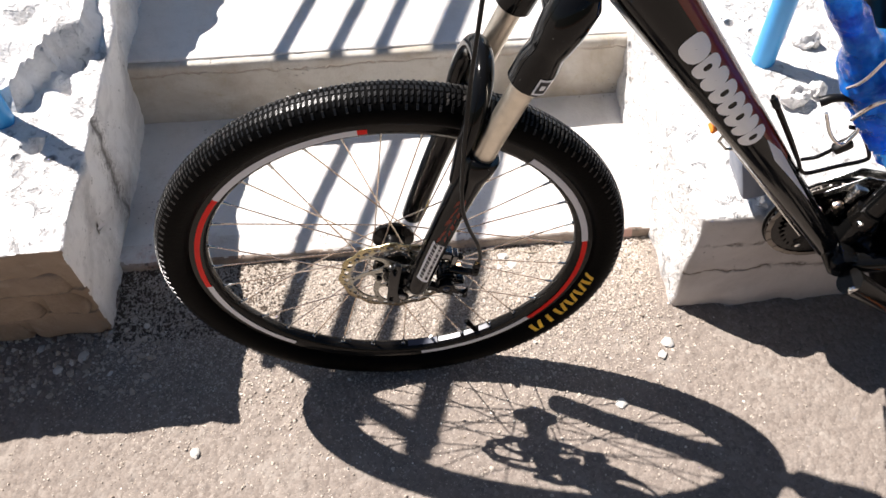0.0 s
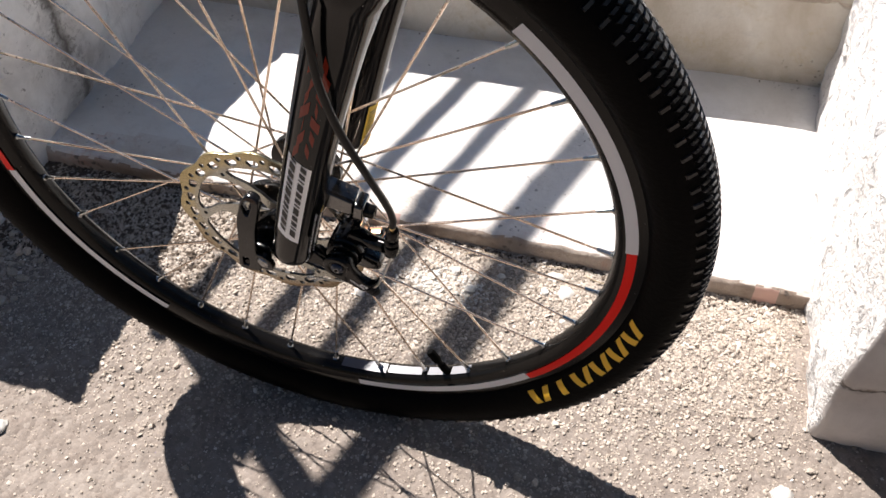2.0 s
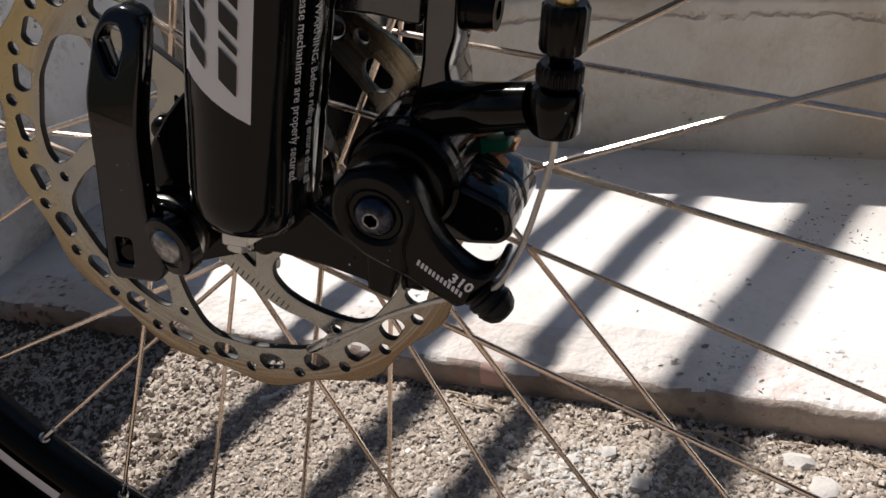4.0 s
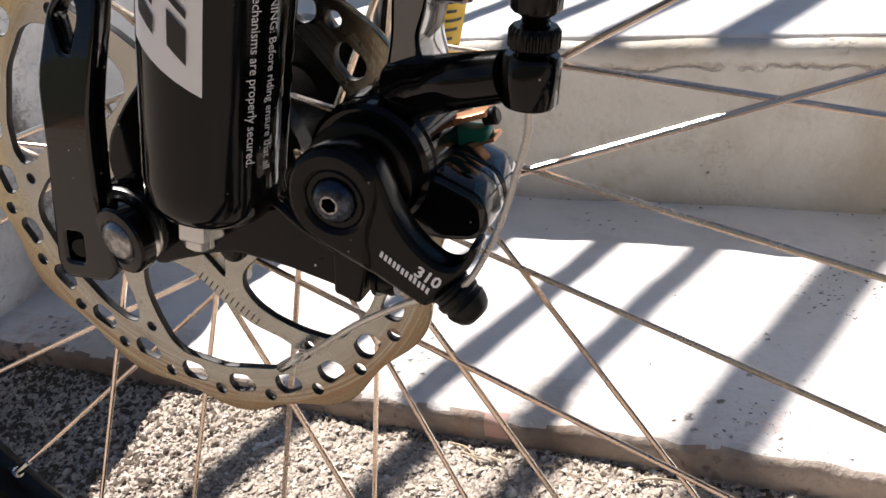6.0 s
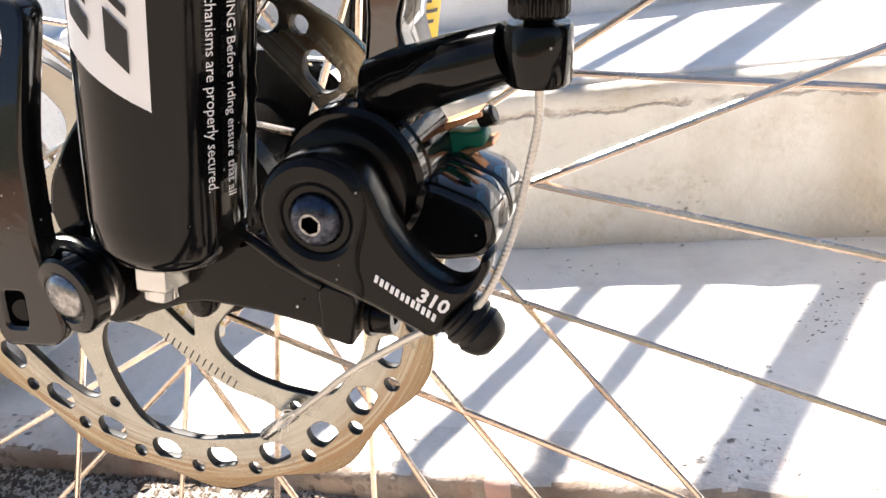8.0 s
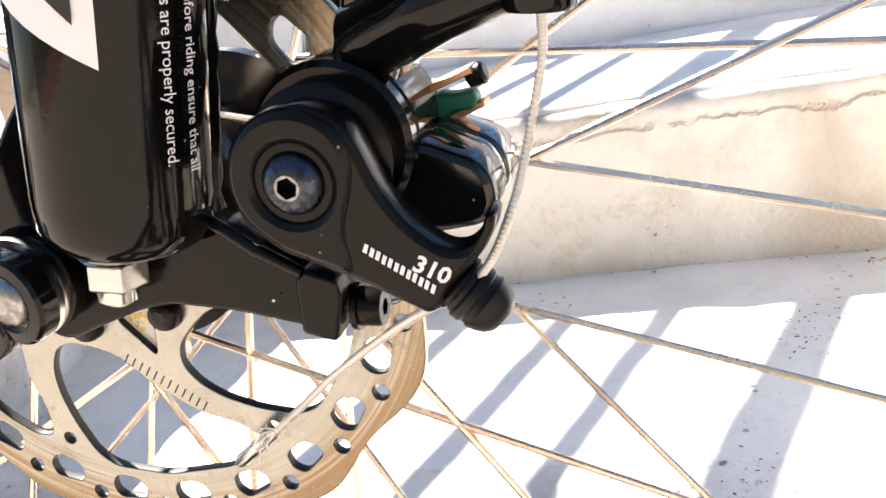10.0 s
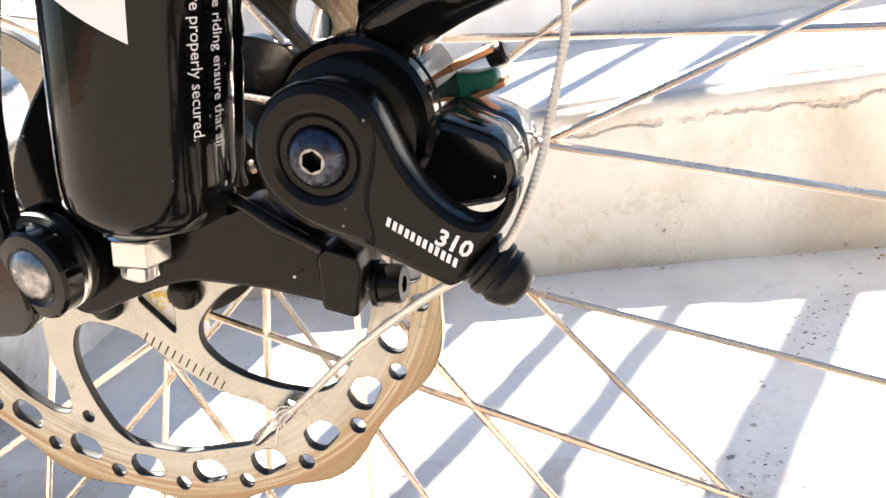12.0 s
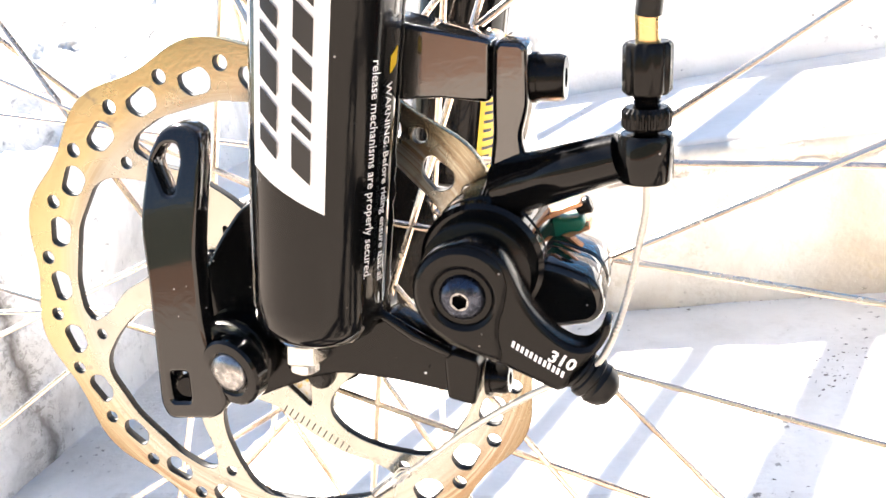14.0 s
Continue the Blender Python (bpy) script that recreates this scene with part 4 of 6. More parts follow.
# brake rotor
def rotor_outline():
    out = []
    for k in range(288):
        a = 2 * math.pi * k / 288
        r = 0.0784 + 0.0017 * math.cos(12 * (a - radians(1)))
        out.append((r * math.cos(a), r * math.sin(a)))
    holes = []
    for k in range(24):
        a = radians(15 * k + 3.0)
        r = 0.0689
        c = (r * math.cos(a), r * math.sin(a))
        slot = [(-0.0046, 0.0024), (0.0030, 0.0036), (0.0050, 0.0006), (0.0036, -0.0032), (-0.0026, -0.0034), (-0.0050, -0.0004)]
        t = a - math.pi / 2
        holes.append(rounded([(c[0] + u * math.cos(t) - v * math.sin(t), c[1] + u * math.sin(t) + v * math.cos(t)) for u, v in slot], 0.0022, 4))
        b = a + radians(8.0)
        holes.append(circle(0.0728 * math.cos(b), 0.0728 * math.sin(b), 0.0020, 14))
    for k in range(6):
        a = 60 * k
        window = []
        for deg, r in ((-9, 0.034), (-7.5, 0.040), (-3, 0.046), (3.5, 0.053), (10, 0.0600), (15, 0.0627), (29, 0.0631), (46, 0.0631), (54.5, 0.0625), (58.3, 0.0600), (55.5, 0.054), (45.5, 0.0465), (33, 0.0365), (22, 0.0295), (8, 0.0285), (-4, 0.030)):
            window.append((r * math.cos(radians(a + deg)), r * math.sin(radians(a + deg))))
        holes.append(rounded(window, 0.0030, 4))
        holes.append(circle(0.0588 * math.cos(radians(a + 2.5)), 0.0588 * math.sin(radians(a + 2.5)), 0.0017, 12))
        holes.append(rounded([(r * math.cos(radians(a + d)), r * math.sin(radians(a + d))) for d, r in ((25, 0.0190), (56, 0.0196), (42.5, 0.0302))], 0.0018, 4))
    holes.append(circle(0, 0, 0.0165, 32))
    return [out] + holes


ROTOR_Y = -0.0360
rotor = bpart("brake_rotor", plate("brake_rotor", rotor_outline(), ROTOR_Y - 0.0009, ROTOR_Y + 0.0016, 0.0003), ROTOR, None, "golden heat-tinted steel rotor with holes and wavy edge", angle=30)
rotor.location = (-0.0006, 0, HUB - 0.0002)
rotor.rotation_euler = (0, radians(1.7), 0)
# cut edges and hole walls get plain matt black
rotor.data.materials.append(MATT_BLACK)
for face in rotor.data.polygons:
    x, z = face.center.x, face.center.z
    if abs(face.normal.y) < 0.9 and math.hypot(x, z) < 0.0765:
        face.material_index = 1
for k in range(6):
    a = radians(60 * k + 5)
    part("rotor_bolt", lathe([(-0.0035, 0.0), (-0.0035, 0.0026), (-0.0030, 0.0034), (-0.0020, 0.0039), (0, 0.0041)], (0.0222 * math.cos(a), ROTOR_Y - 0.0008, 0.0222 * math.sin(a)), (0, 1, 0), 16), BLACK_SATIN, rotor)

    star = []
    for j in range(12):
        b = math.pi * j / 6 + 0.3
        q = 0.0021 if j % 2 else 0.0014
        star.append((0.0222 * math.cos(a) + q * math.cos(b), 0.0222 * math.sin(a) + q * math.sin(b)))
    # no hole here: the hollow's darkness is a black star on the head
    part("socket", plate("socket", [star], ROTOR_Y - 0.00445, ROTOR_Y - 0.0040, 0.00001), MATT_BLACK, rotor, "flat black star standing in for the socket's dark hollow")

# short engraved bars along one arm, and the hub's bearing seal behind it
def engraved_bars():
    bm = bmesh.new()
    for i in range(12):
        f = i / 11
        at = Vector((-0.0022 + 0.0172 * f, ROTOR_Y - 0.00098, -0.0297 - 0.0137 * f))
        u = Vector((0.78, 0, -0.62)) * 0.00018
        v = Vector((0.62, 0, 0.78)) * 0.0014
        bm.faces.new([bm.verts.new(at + a * u + b * v) for a, b in ((-1, -1), (1, -1), (1, 1), (-1, 1))])
    return bm


part("engraving", engraved_bars(), INK, rotor, "small dark engraved marks")
part("bearing_seal", rbox((0.017, 0.003, 0.019), (0.003, -0.0335, -0.0230), 0.0025, 3), SEAL, front, "pale hub seal with yellow grease spots")

# fork
LEG_Y, LEG_R = -0.0628, 0.0160


def leg_at(z, y=LEG_Y):
    """The middle of a fork leg at a height above the axle."""
    return Vector((0.0267 + 0.275 * z + 0.19 * z * z, y, z))


def lean_at(z):
    d = 0.275 + 0.38 * z
    return Vector((d, 0, 1)).normalized()


SIDE = Vector((lean_at(0.25).z, 0, -lean_at(0.25).x))


def leg_tube(y, profile, sides=40):
    return tube([leg_at(z, y) for z, _ in profile], [r for _, r in profile], sides)


LEG = ((0.0078, 0.0085), (0.0084, 0.0118), (0.0100, 0.0142), (0.0130, 0.0156), (0.018, 0.0159), (0.05, 0.0160), (0.12, 0.0163), (0.17, 0.0170), (0.22, 0.0182), (0.25, 0.0202), (0.256, 0.0222), (0.276, 0.0224), (0.279, 0.0200))


def leg_radius(z):
    """The radius of the lower leg at a height above the axle."""
    for (z0, r0), (z1, r1) in zip(LEG, LEG[1:]):
        if z <= z1:
            return r0 + (r1 - r0) * max(0.0, (z - z0) / (z1 - z0))
    return LEG[-1][1]


def leg_patch(z0, z1, p0, p1, lift=0.0002, y=LEG_Y, n=10, slant=0.0, radius=0.0):
    """A patch lying on a fork leg: heights z0 to z1, turned p0 to p1 degrees from the side's middle."""
    bm = bmesh.new()
    rows = []
    for i in range(n + 1):
        row = []
        for k in range(7):
            ph = radians(p0 + (p1 - p0) * k / 6)
            z = z0 + (z1 - z0) * i / n + slant * (k / 6 - 0.5)
            ax = lean_at(z)
            u = Vector((ax.z, 0, -ax.x))
            row.append(bm.verts.new(leg_at(z, y) + ((radius or leg_radius(z)) + lift) * (math.sin(ph) * u + math.cos(ph) * Vector((0, -1, 0)))))
        rows.append(row)
    for p, q in zip(rows, rows[1:]):
        for k in range(6):
            bm.faces.new((p[k], p[k + 1], q[k + 1], q[k]))
    return bm


leg = bpart("fork_leg", leg_tube(LEG_Y, LEG), BLACK, None, "glossy black fork lower leg with white maker's panel")
leg_far = bpart("fork_leg", leg_tube(-LEG_Y, LEG), BLACK, None, "glossy black fork lower leg with yellow sticker")
for y in (LEG_Y, -LEG_Y):
    bpart("stanchion", leg_tube(y, ((0.26, 0.0145), (0.33, 0.0145), (0.42, 0.0145)), 32), STANCHION, None, "satin nickel fork stanchion")
# maker's panel: a white slanted strip with black blocks
part("panel", leg_patch(0.0459, 0.1275, -37, 26, 0.0002, n=30, slant=-0.0080), WHITE_DECAL, leg, "white maker's panel")
BLOCKS = []
for i in range(6):
    # two staggered columns of bold slanted bars, long and short in turn
    z0 = 0.0500 + i * 0.0128
    cut = 0.0042 if i % 2 else 0.0072
    BLOCKS.append(leg_patch(z0, z0 + cut, 1, 15, 0.0006, n=3, slant=-0.0034))
    BLOCKS.append(leg_patch(z0 + cut + 0.0020, z0 + 0.0108, 1, 15, 0.0006, n=3, slant=-0.0034))
    BLOCKS.append(leg_patch(z0 + 0.0044, z0 + 0.0152 - cut, -27, -11, 0.0006, n=3, slant=-0.0034))
    BLOCKS.append(leg_patch(z0 + 0.0172 - cut, z0 + 0.0152, -27, -11, 0.0006, n=3, slant=-0.0034))
part("panel_print", join(*BLOCKS), INK, leg, "black block print")
FLAMES = []
for i in range(7):
    z0 = 0.133 + i * 0.012
    FLAMES.append(leg_patch(z0, z0 + 0.010, -24 + 5 * (i % 3), -12 + 6 * (i % 2), 0.0003, n=3, slant=0.008))
    FLAMES.append(leg_patch(z0 + 0.004, z0 + 0.012, 2 + 4 * (i % 2), 12 + 5 * (i % 3), 0.0003, n=3, slant=-0.007))
part("flame_print", join(*FLAMES), MAROON, leg, "dark red flame print")
# yellow sticker on the far leg
part("sticker", leg_patch(0.0125, 0.0615, 47, 98, 0.0003, y=-LEG_Y), YELLOW, leg_far, "yellow caution sticker")
LINES = []
for i in range(13):
    z0 = 0.017 + i * 0.0031
    LINES.append(leg_patch(z0, z0 + 0.0011, 54, 84 - 7 * ((i * 5) % 3), 0.0005, y=-LEG_Y, n=1))
part("sticker_print", join(*LINES), INK, leg_far, "rows of small black print")


def leg_text(name, text, z_top, ph, size, mat, spacing=1.0):
    """Words running down the leg, their tops turned away from the side's middle."""
    p = radians(ph)
    ax = lean_at(z_top - 0.02)
    u = Vector((ax.z, 0, -ax.x))
    out = math.sin(p) * u + math.cos(p) * Vector((0, -1, 0))
    top = math.cos(p) * u - math.sin(p) * Vector((0, -1, 0))
    o = leg_at(z_top) + out * (LEG_R + 0.0007)
    m = Matrix((( -ax.x, -out.x, top.x, o.x), (-ax.y, -out.y, top.y, o.y), (-ax.z, -out.z, top.z, o.z), (0, 0, 0, 1)))
    part(name, lettering(name, text, size, m, 0.00003, 0.0, spacing, 0.0), mat, leg, "small white warning words")


leg_text("warning_text", "WARNING: Before riding ensure that all", 0.0685, 74.5, 0.00284, WHITE_DECAL, 0.97)
leg_text("warning_text", "release mechanisms are properly secured.", 0.0735, 59, 0.00299, WHITE_DECAL, 0.97)
tri_z = 0.0728
part("warning_sign", leg_patch(tri_z - 0.0018, tri_z + 0.0018, 80, 92, 0.0003, n=2, slant=0.0018), YELLOW, leg, "tiny yellow warning triangle")

# moulding seam down the back of the leg, lumpy where it was trimmed
seam = []
for i in range(60):
    z = 0.014 + 0.0031 * i
    ax = lean_at(z)
    u = Vector((ax.z, 0, -ax.x))
    ph = radians(116)
    seam.append(leg_at(z) + (LEG_R - 0.0006 + 0.0005 * noise.noise(Vector((z * 300, 2, 0)))) * (math.sin(ph) * u - math.cos(ph) * Vector((0, 1, 0))))
part("mould_seam", tube(seam, [0.0019 + 0.0006 * noise.noise(Vector((z.z * 420, 5, 1))) for z in seam], 10), BLACK, leg, "lumpy moulding seam")

# crown, brace and boots
for y in (LEG_Y, -LEG_Y):
    bpart("fork_crown", leg_tube(y, ((0.386, 0.0185), (0.389, 0.0225), (0.415, 0.0232), (0.432, 0.0205), (0.437, 0.0225), (0.462, 0.0252), (0.490, 0.0240), (0.500, 0.017)), 32), BLACK, None, "glossy black fork crown socket")
bpart("crown_bridge", rbox((0.050, 0.125, 0.040), tuple(leg_at(0.475, 0.0)), 0.014, 5, (0, 22, 0)), BLACK, None, "glossy black crown bridge")
badge = leg_patch(0.392, 0.412, -2, 38, 0.0006, n=4, radius=0.0234)
bpart("badge", badge, WHITE_DECAL, None, "small white square badge")
bpart("badge_print", leg_patch(0.3945, 0.4095, 3, 33, 0.0009, n=4, radius=0.0234), INK, None, "black square print")
bpart("badge_print", leg_patch(0.399, 0.405, 10, 24, 0.0012, n=2, radius=0.0234), WHITE_DECAL, None, "white centre mark")
arch = []
for z, y, back in ((0.230, -0.061, 0.012), (0.28, -0.060, 0.022), (0.322, -0.053, 0.027), (0.348, -0.034, 0.029), (0.357, 0.0, 0.029), (0.348, 0.034, 0.029), (0.322, 0.053, 0.027), (0.28, 0.060, 0.022), (0.230, 0.061, 0.012)):
    arch.append(leg_at(z, y) - SIDE * back)
bpart("fork_arch", tube(spline(arch, 6), [0.0105 + 0.0025 * math.sin(math.pi * i / 48) for i in range(49)], 18), BLACK, None, "glossy black fork brace over the tyre")

# frame
DT0, DT1 = Vector((0.236, 0, 0.529)), Vector((0.664, 0, -0.058))
dt_dir = (DT1 - DT0).normalized()
dt_up = Vector((-dt_dir.z, 0, dt_dir.x))


def dt_radius(s):
    return 0.042 - 0.031 * max(0.0, min(1.0, s / 0.66)) * 0.72


frame_ob = bpart("down_tube", lathe([(s, dt_radius(s)) for s in (-0.03, 0.0, 0.1, 0.2, 0.3, 0.4, 0.5, 0.6, 0.72)], DT0, dt_dir, 48), BLACK, None, "black down tube with maroon flank and white maker's name")


def dt_patch(s0, s1, p0, p1, lift=0.0003, n=8, skew=0.0):
    bm = bmesh.new()
    rows = []
    for i in range(n + 1):
        row = []
        for k in range(9):
            ph = radians(p0 + (p1 - p0) * k / 8)
            s = s0 + (s1 - s0) * i / n + skew * (k / 8 - 0.5)
            row.append(bm.verts.new(DT0 + dt_dir * s + (dt_radius(s) + lift) * (math.sin(ph) * dt_up + math.cos(ph) * Vector((0, -1, 0)))))
        rows.append(row)
    for p, q in zip(rows, rows[1:]):
        for k in range(8):
            bm.faces.new((p[k], p[k + 1], q[k + 1], q[k]))
    return bm


def dt_blob(s, ph, ls, lp, hole=0.0, lift=0.0007, n=20):
    """A rounded printed blob on the tube, with or without a hole."""
    bm = bmesh.new()
    rings = []
    inner = hole if hole else 0.02
    for f in (1.0 + (inner - 1.0) * j / 5 for j in range(6)):
        ring = []
        for k in range(n):
            a = 2 * math.pi * k / n
            c, d = math.cos(a), math.sin(a)
            q = (abs(c) ** 2.6 + abs(d) ** 2.6) ** (-1 / 2.6)
            ss, pp = s + ls * f * q * c, radians(ph + lp * f * q * d)
            ring.append(bm.verts.new(DT0 + dt_dir * ss + (dt_radius(ss) + lift) * (math.sin(pp) * dt_up + math.cos(pp) * Vector((0, -1, 0)))))
        rings.append(ring)
    for p, q in zip(rings, rings[1:]):
        for k in range(n):
            bm.faces.new((p[k], p[(k + 1) % n], q[(k + 1) % n], q[k]))
    return bm


part("flank_paint", dt_patch(0.10, 0.45, 33, 100, 0.0002, 28), MAROON, frame_ob, "maroon painted flank")


def dt_wedge(s0, s1, p_mid, half, lift=0.0004, n=24):
    """A long sliver on the tube, pointed at both ends."""
    bm = bmesh.new()
    rows = []
    for i in range(n + 1):
        f = i / n
        s = s0 + (s1 - s0) * f
        h = half * min(1.0, f / 0.25, (1 - f) / 0.75) + 0.2
        row = []
        for k in range(5):
            ph = radians(p_mid + 10 * f + h * (k / 2 - 1))
            row.append(bm.verts.new(DT0 + dt_dir * s + (dt_radius(s) + lift) * (math.sin(ph) * dt_up + math.cos(ph) * Vector((0, -1, 0)))))
        rows.append(row)
    for p, q in zip(rows, rows[1:]):
        for k in range(4):
            bm.faces.new((p[k], p[k + 1], q[k + 1], q[k]))
    return bm


part("flank_flash", dt_wedge(0.385, 0.56, 34, 15), GREY_DECAL, frame_ob, "thin silver flash")
NAME = []
for i, (w, holed) in enumerate(((0.0205, 0), (0.0138, 1), (0.0138, 0), (0.0138, 1), (0.0138, 1), (0.0138, 1), (0.0115, 0), (0.0125, 1))):
    s = (0.146, 0.180, 0.2055, 0.232, 0.2585, 0.284, 0.3075, 0.331)[i] + 0.030
    NAME.append(dt_blob(s, 15 - 0.6 * i, w * 0.98, 28 + i * 1.1, 0.30 if holed else 0.0))
part("maker_print", join(*NAME), WHITE_DECAL, frame_ob, "row of rounded white print")
bpart("head_tube", lathe([(0, 0.026), (0.004, 0.029), (0.02, 0.025), (0.1, 0.024), (0.118, 0.029), (0.122, 0.026)], leg_at(0.50, 0.0), lean_at(0.3), 32), BLACK)
bpart("seat_tube", tube([(0.672, 0, -0.05), (0.805, 0, 0.40)], 0.017, 24), BLACK)
bpart("top_tube", tube([(0.22, 0, 0.60), (0.79, 0, 0.37)], 0.02, 24), BLACK)
for s in (-1, 1):
    bpart("chainstay", tube(spline([(0.68, 0.035 * s, -0.05), (0.82, 0.05 * s, -0.03), (1.05, 0.066 * s, 0.0)]), 0.015, 16), BLACK)
    bpart("seatstay", tube(spline([(0.79, 0.02 * s, 0.36), (0.88, 0.045 * s, 0.25), (1.05, 0.066 * s, 0.01)]), 0.009, 16), BLACK)
BB = (0.670, -0.052)
bpart("chainstay_yoke", rbox((0.11, 0.080, 0.050), (0.745, 0, -0.062), 0.016, 4), BLACK)
bpart("bottom_bracket", lathe([(-0.045, 0.02), (-0.04, 0.024), (0.04, 0.024), (0.045, 0.02)], (BB[0], 0, BB[1]), (0, 1, 0), 28), BLACK)


def chainring_outline(r, teeth):
    out = []
    for k in range(teeth * 4):
        a = 2 * math.pi * k / (teeth * 4)
        rr = r + (0.003 if k % 4 in (1, 2) else -0.003)
        out.append((BB[0] + rr * math.cos(a), BB[1] + rr * math.sin(a)))
    return [out, circle(BB[0], BB[1], r * 0.62, 40)]


ring = bpart("chainring", plate("chainring", chainring_outline(0.086, 42), 0.046, 0.050, 0.0005), BLACK_SATIN, None, "black toothed steel chainring")
part("inner_ring", plate("inner_ring", chainring_outline(0.065, 32), 0.040, 0.043, 0.0005), BLACK_SATIN, ring)
part("guard", plate("guard", [circle(BB[0], BB[1], 0.093, 60), circle(BB[0], BB[1], 0.014, 40)], 0.053, 0.056, 0.0008), BLACK_PLASTIC, ring)
for k in range(5):
    a = radians(72 * k + 20)
    part("ring_arm", tube([(BB[0], 0.045, BB[1]), (BB[0] + 0.06 * math.cos(a), 0.045, BB[1] + 0.06 * math.sin(a))], [0.011, 0.008], 10), BLACK_SATIN, ring)
    part("ring_bolt", lathe([(0, 0.0045), (0.0025, 0.0045), (0.003, 0.003)], (BB[0] + 0.056 * math.cos(a), 0.037, BB[1] + 0.056 * math.sin(a)), (0, -1, 0), 14), CHROME, ring, "bright ring bolt")

# chain: side plates pinned in a row round the front of the ring and along both runs
chain = bpart("chain", lathe([(-0.002, 0.0018), (0.002, 0.0018)], (BB[0] + 0.086 * math.cos(2.0), 0.048, BB[1] + 0.086 * math.sin(2.0)), (0, 1, 0), 8), DARK_STEEL, None, "oily steel bicycle chain")
link_line = [Vector((BB[0] + 0.15 - 0.0127 * i, 0.048, BB[1] + 0.086 + 0.0)) for i in range(12)]
link_line += [Vector((BB[0] + 0.086 * math.cos(radians(90 + 8.46 * i)), 0.048, BB[1] + 0.086 * math.sin(radians(90 + 8.46 * i)))) for i in range(1, 22)]
link_line += [Vector((BB[0] + 0.0127 * i, 0.048, BB[1] - 0.086 + 0.0012 * i)) for i in range(0, 14)]
for i, (p, q) in enumerate(zip(link_line, link_line[1:])):
    d, mid = q - p, (p + q) / 2
    w = 0.0036 if i % 2 else 0.0026
    link = join(rbox((d.length * 1.35, 0.001, 0.0085), (0, -w, 0), 0.0004, 1), rbox((d.length * 1.35, 0.001, 0.0085), (0, w, 0), 0.0004, 1), lathe([(-w, 0.0036), (w, 0.0036)], (0, 0, 0), (0, 1, 0), 8))
    bmesh.ops.transform(link, matrix=Matrix.Translation(mid) @ Matrix.Rotation(-math.atan2(d.z, d.x), 4, "Y"), verts=link.verts)
    part("chain_link", link, DARK_STEEL, chain)

derailleur = bpart("front_derailleur", lathe([(-0.012, 0.0195), (-0.012, 0.0215), (0.012, 0.0215), (0.012, 0.0195)], Vector((0.69, 0, 0.02)), Vector((0.133, 0, 0.45)).normalized(), 28), BLACK_SATIN, None, "front derailleur with silver cage")
for y in (0.036, 0.054):
    part("cage_plate", plate("cage_plate", [rounded([(BB[0] - 0.035, 0.034), (BB[0] + 0.02, 0.062), (BB[0] + 0.085, 0.040), (BB[0] + 0.080, 0.022), (BB[0] + 0.02, 0.045), (BB[0] - 0.030, 0.022)], 0.006)], y, y + 0.0015, 0.0003), CHROME, derailleur, "bright steel cage plate")
part("linkage", rbox((0.022, 0.020, 0.034), (0.680, 0.030, 0.035), 0.005, 3, (0, 16, 0)), CHROME, derailleur, "silver linkage")
part("linkage", rbox((0.018, 0.016, 0.030), (0.668, 0.034, -0.002), 0.005, 3, (0, -20, 0)), STEEL, derailleur, "silver linkage")
part("clamp_bolt", lathe([(0, 0.005), (0.006, 0.005), (0.007, 0.003)], (0.676, -0.012, 0.02), (0.2, -1, 0), 16), CHROME, derailleur, "bright clamp bolt")

crank = bpart("crank", tube([(BB[0], -0.066, BB[1]), (0.80, -0.072, -0.155)], [0.021, 0.016], 16), BLACK_SATIN, None, "black crank arm")
part("crank_bolt", lathe([(0, 0.008), (0.004, 0.008), (0.005, 0.005)], (BB[0], -0.081, BB[1]), (0, -1, 0), 20), CHROME, crank, "bright crank bolt")


def pedal(owner, at, turn):
    """A flat pedal: plastic body, axle, two steel side cages and reflectors."""
    m = Matrix.Translation(at) @ Matrix.Rotation(radians(turn), 4, "Y")

    def bit(name, bm, mat, parent, label=""):
        bmesh.ops.transform(bm, matrix=m, verts=bm.verts)
        return part(name, bm, mat, parent, label)

    body = bit("pedal", join(rbox((0.034, 0.082, 0.020), (0, 0, 0), 0.005, 3), rbox((0.084, 0.014, 0.016), (0, -0.033, 0), 0.004, 2), rbox((0.084, 0.014, 0.016), (0, 0.033, 0), 0.004, 2)), BLACK_PLASTIC, owner, "flat pedal with steel cage")
    for sx in (-1, 1):
        bit("pedal_cage", rbox((0.003, 0.088, 0.024), (sx * 0.045, 0, 0), 0.001, 1), CHROME, body, "toothed bright steel side cage")
        bit("reflector", rbox((0.005, 0.044, 0.012), (sx * 0.0485, 0, 0), 0.0015, 2), ORANGE, body, "orange reflector")
    return body


pedal(crank, Vector((0.812, -0.135, -0.150)), -8)
crank2 = bpart("crank", tube([(BB[0], 0.062, BB[1]), (0.545, 0.068, 0.052)], [0.015, 0.012], 16), BLACK_SATIN, None, "black crank arm")
part("pedal", rbox((0.060, 0.080, 0.105), (0.556, 0.115, 0.030), 0.008, 4, (0, -16, 0)), GREY_PLASTIC, crank2, "grey plastic pedal")
part("pedal_axle", tube([(0.545, 0.068, 0.052), (0.552, 0.115, 0.04)], 0.006, 12), STEEL, crank2)

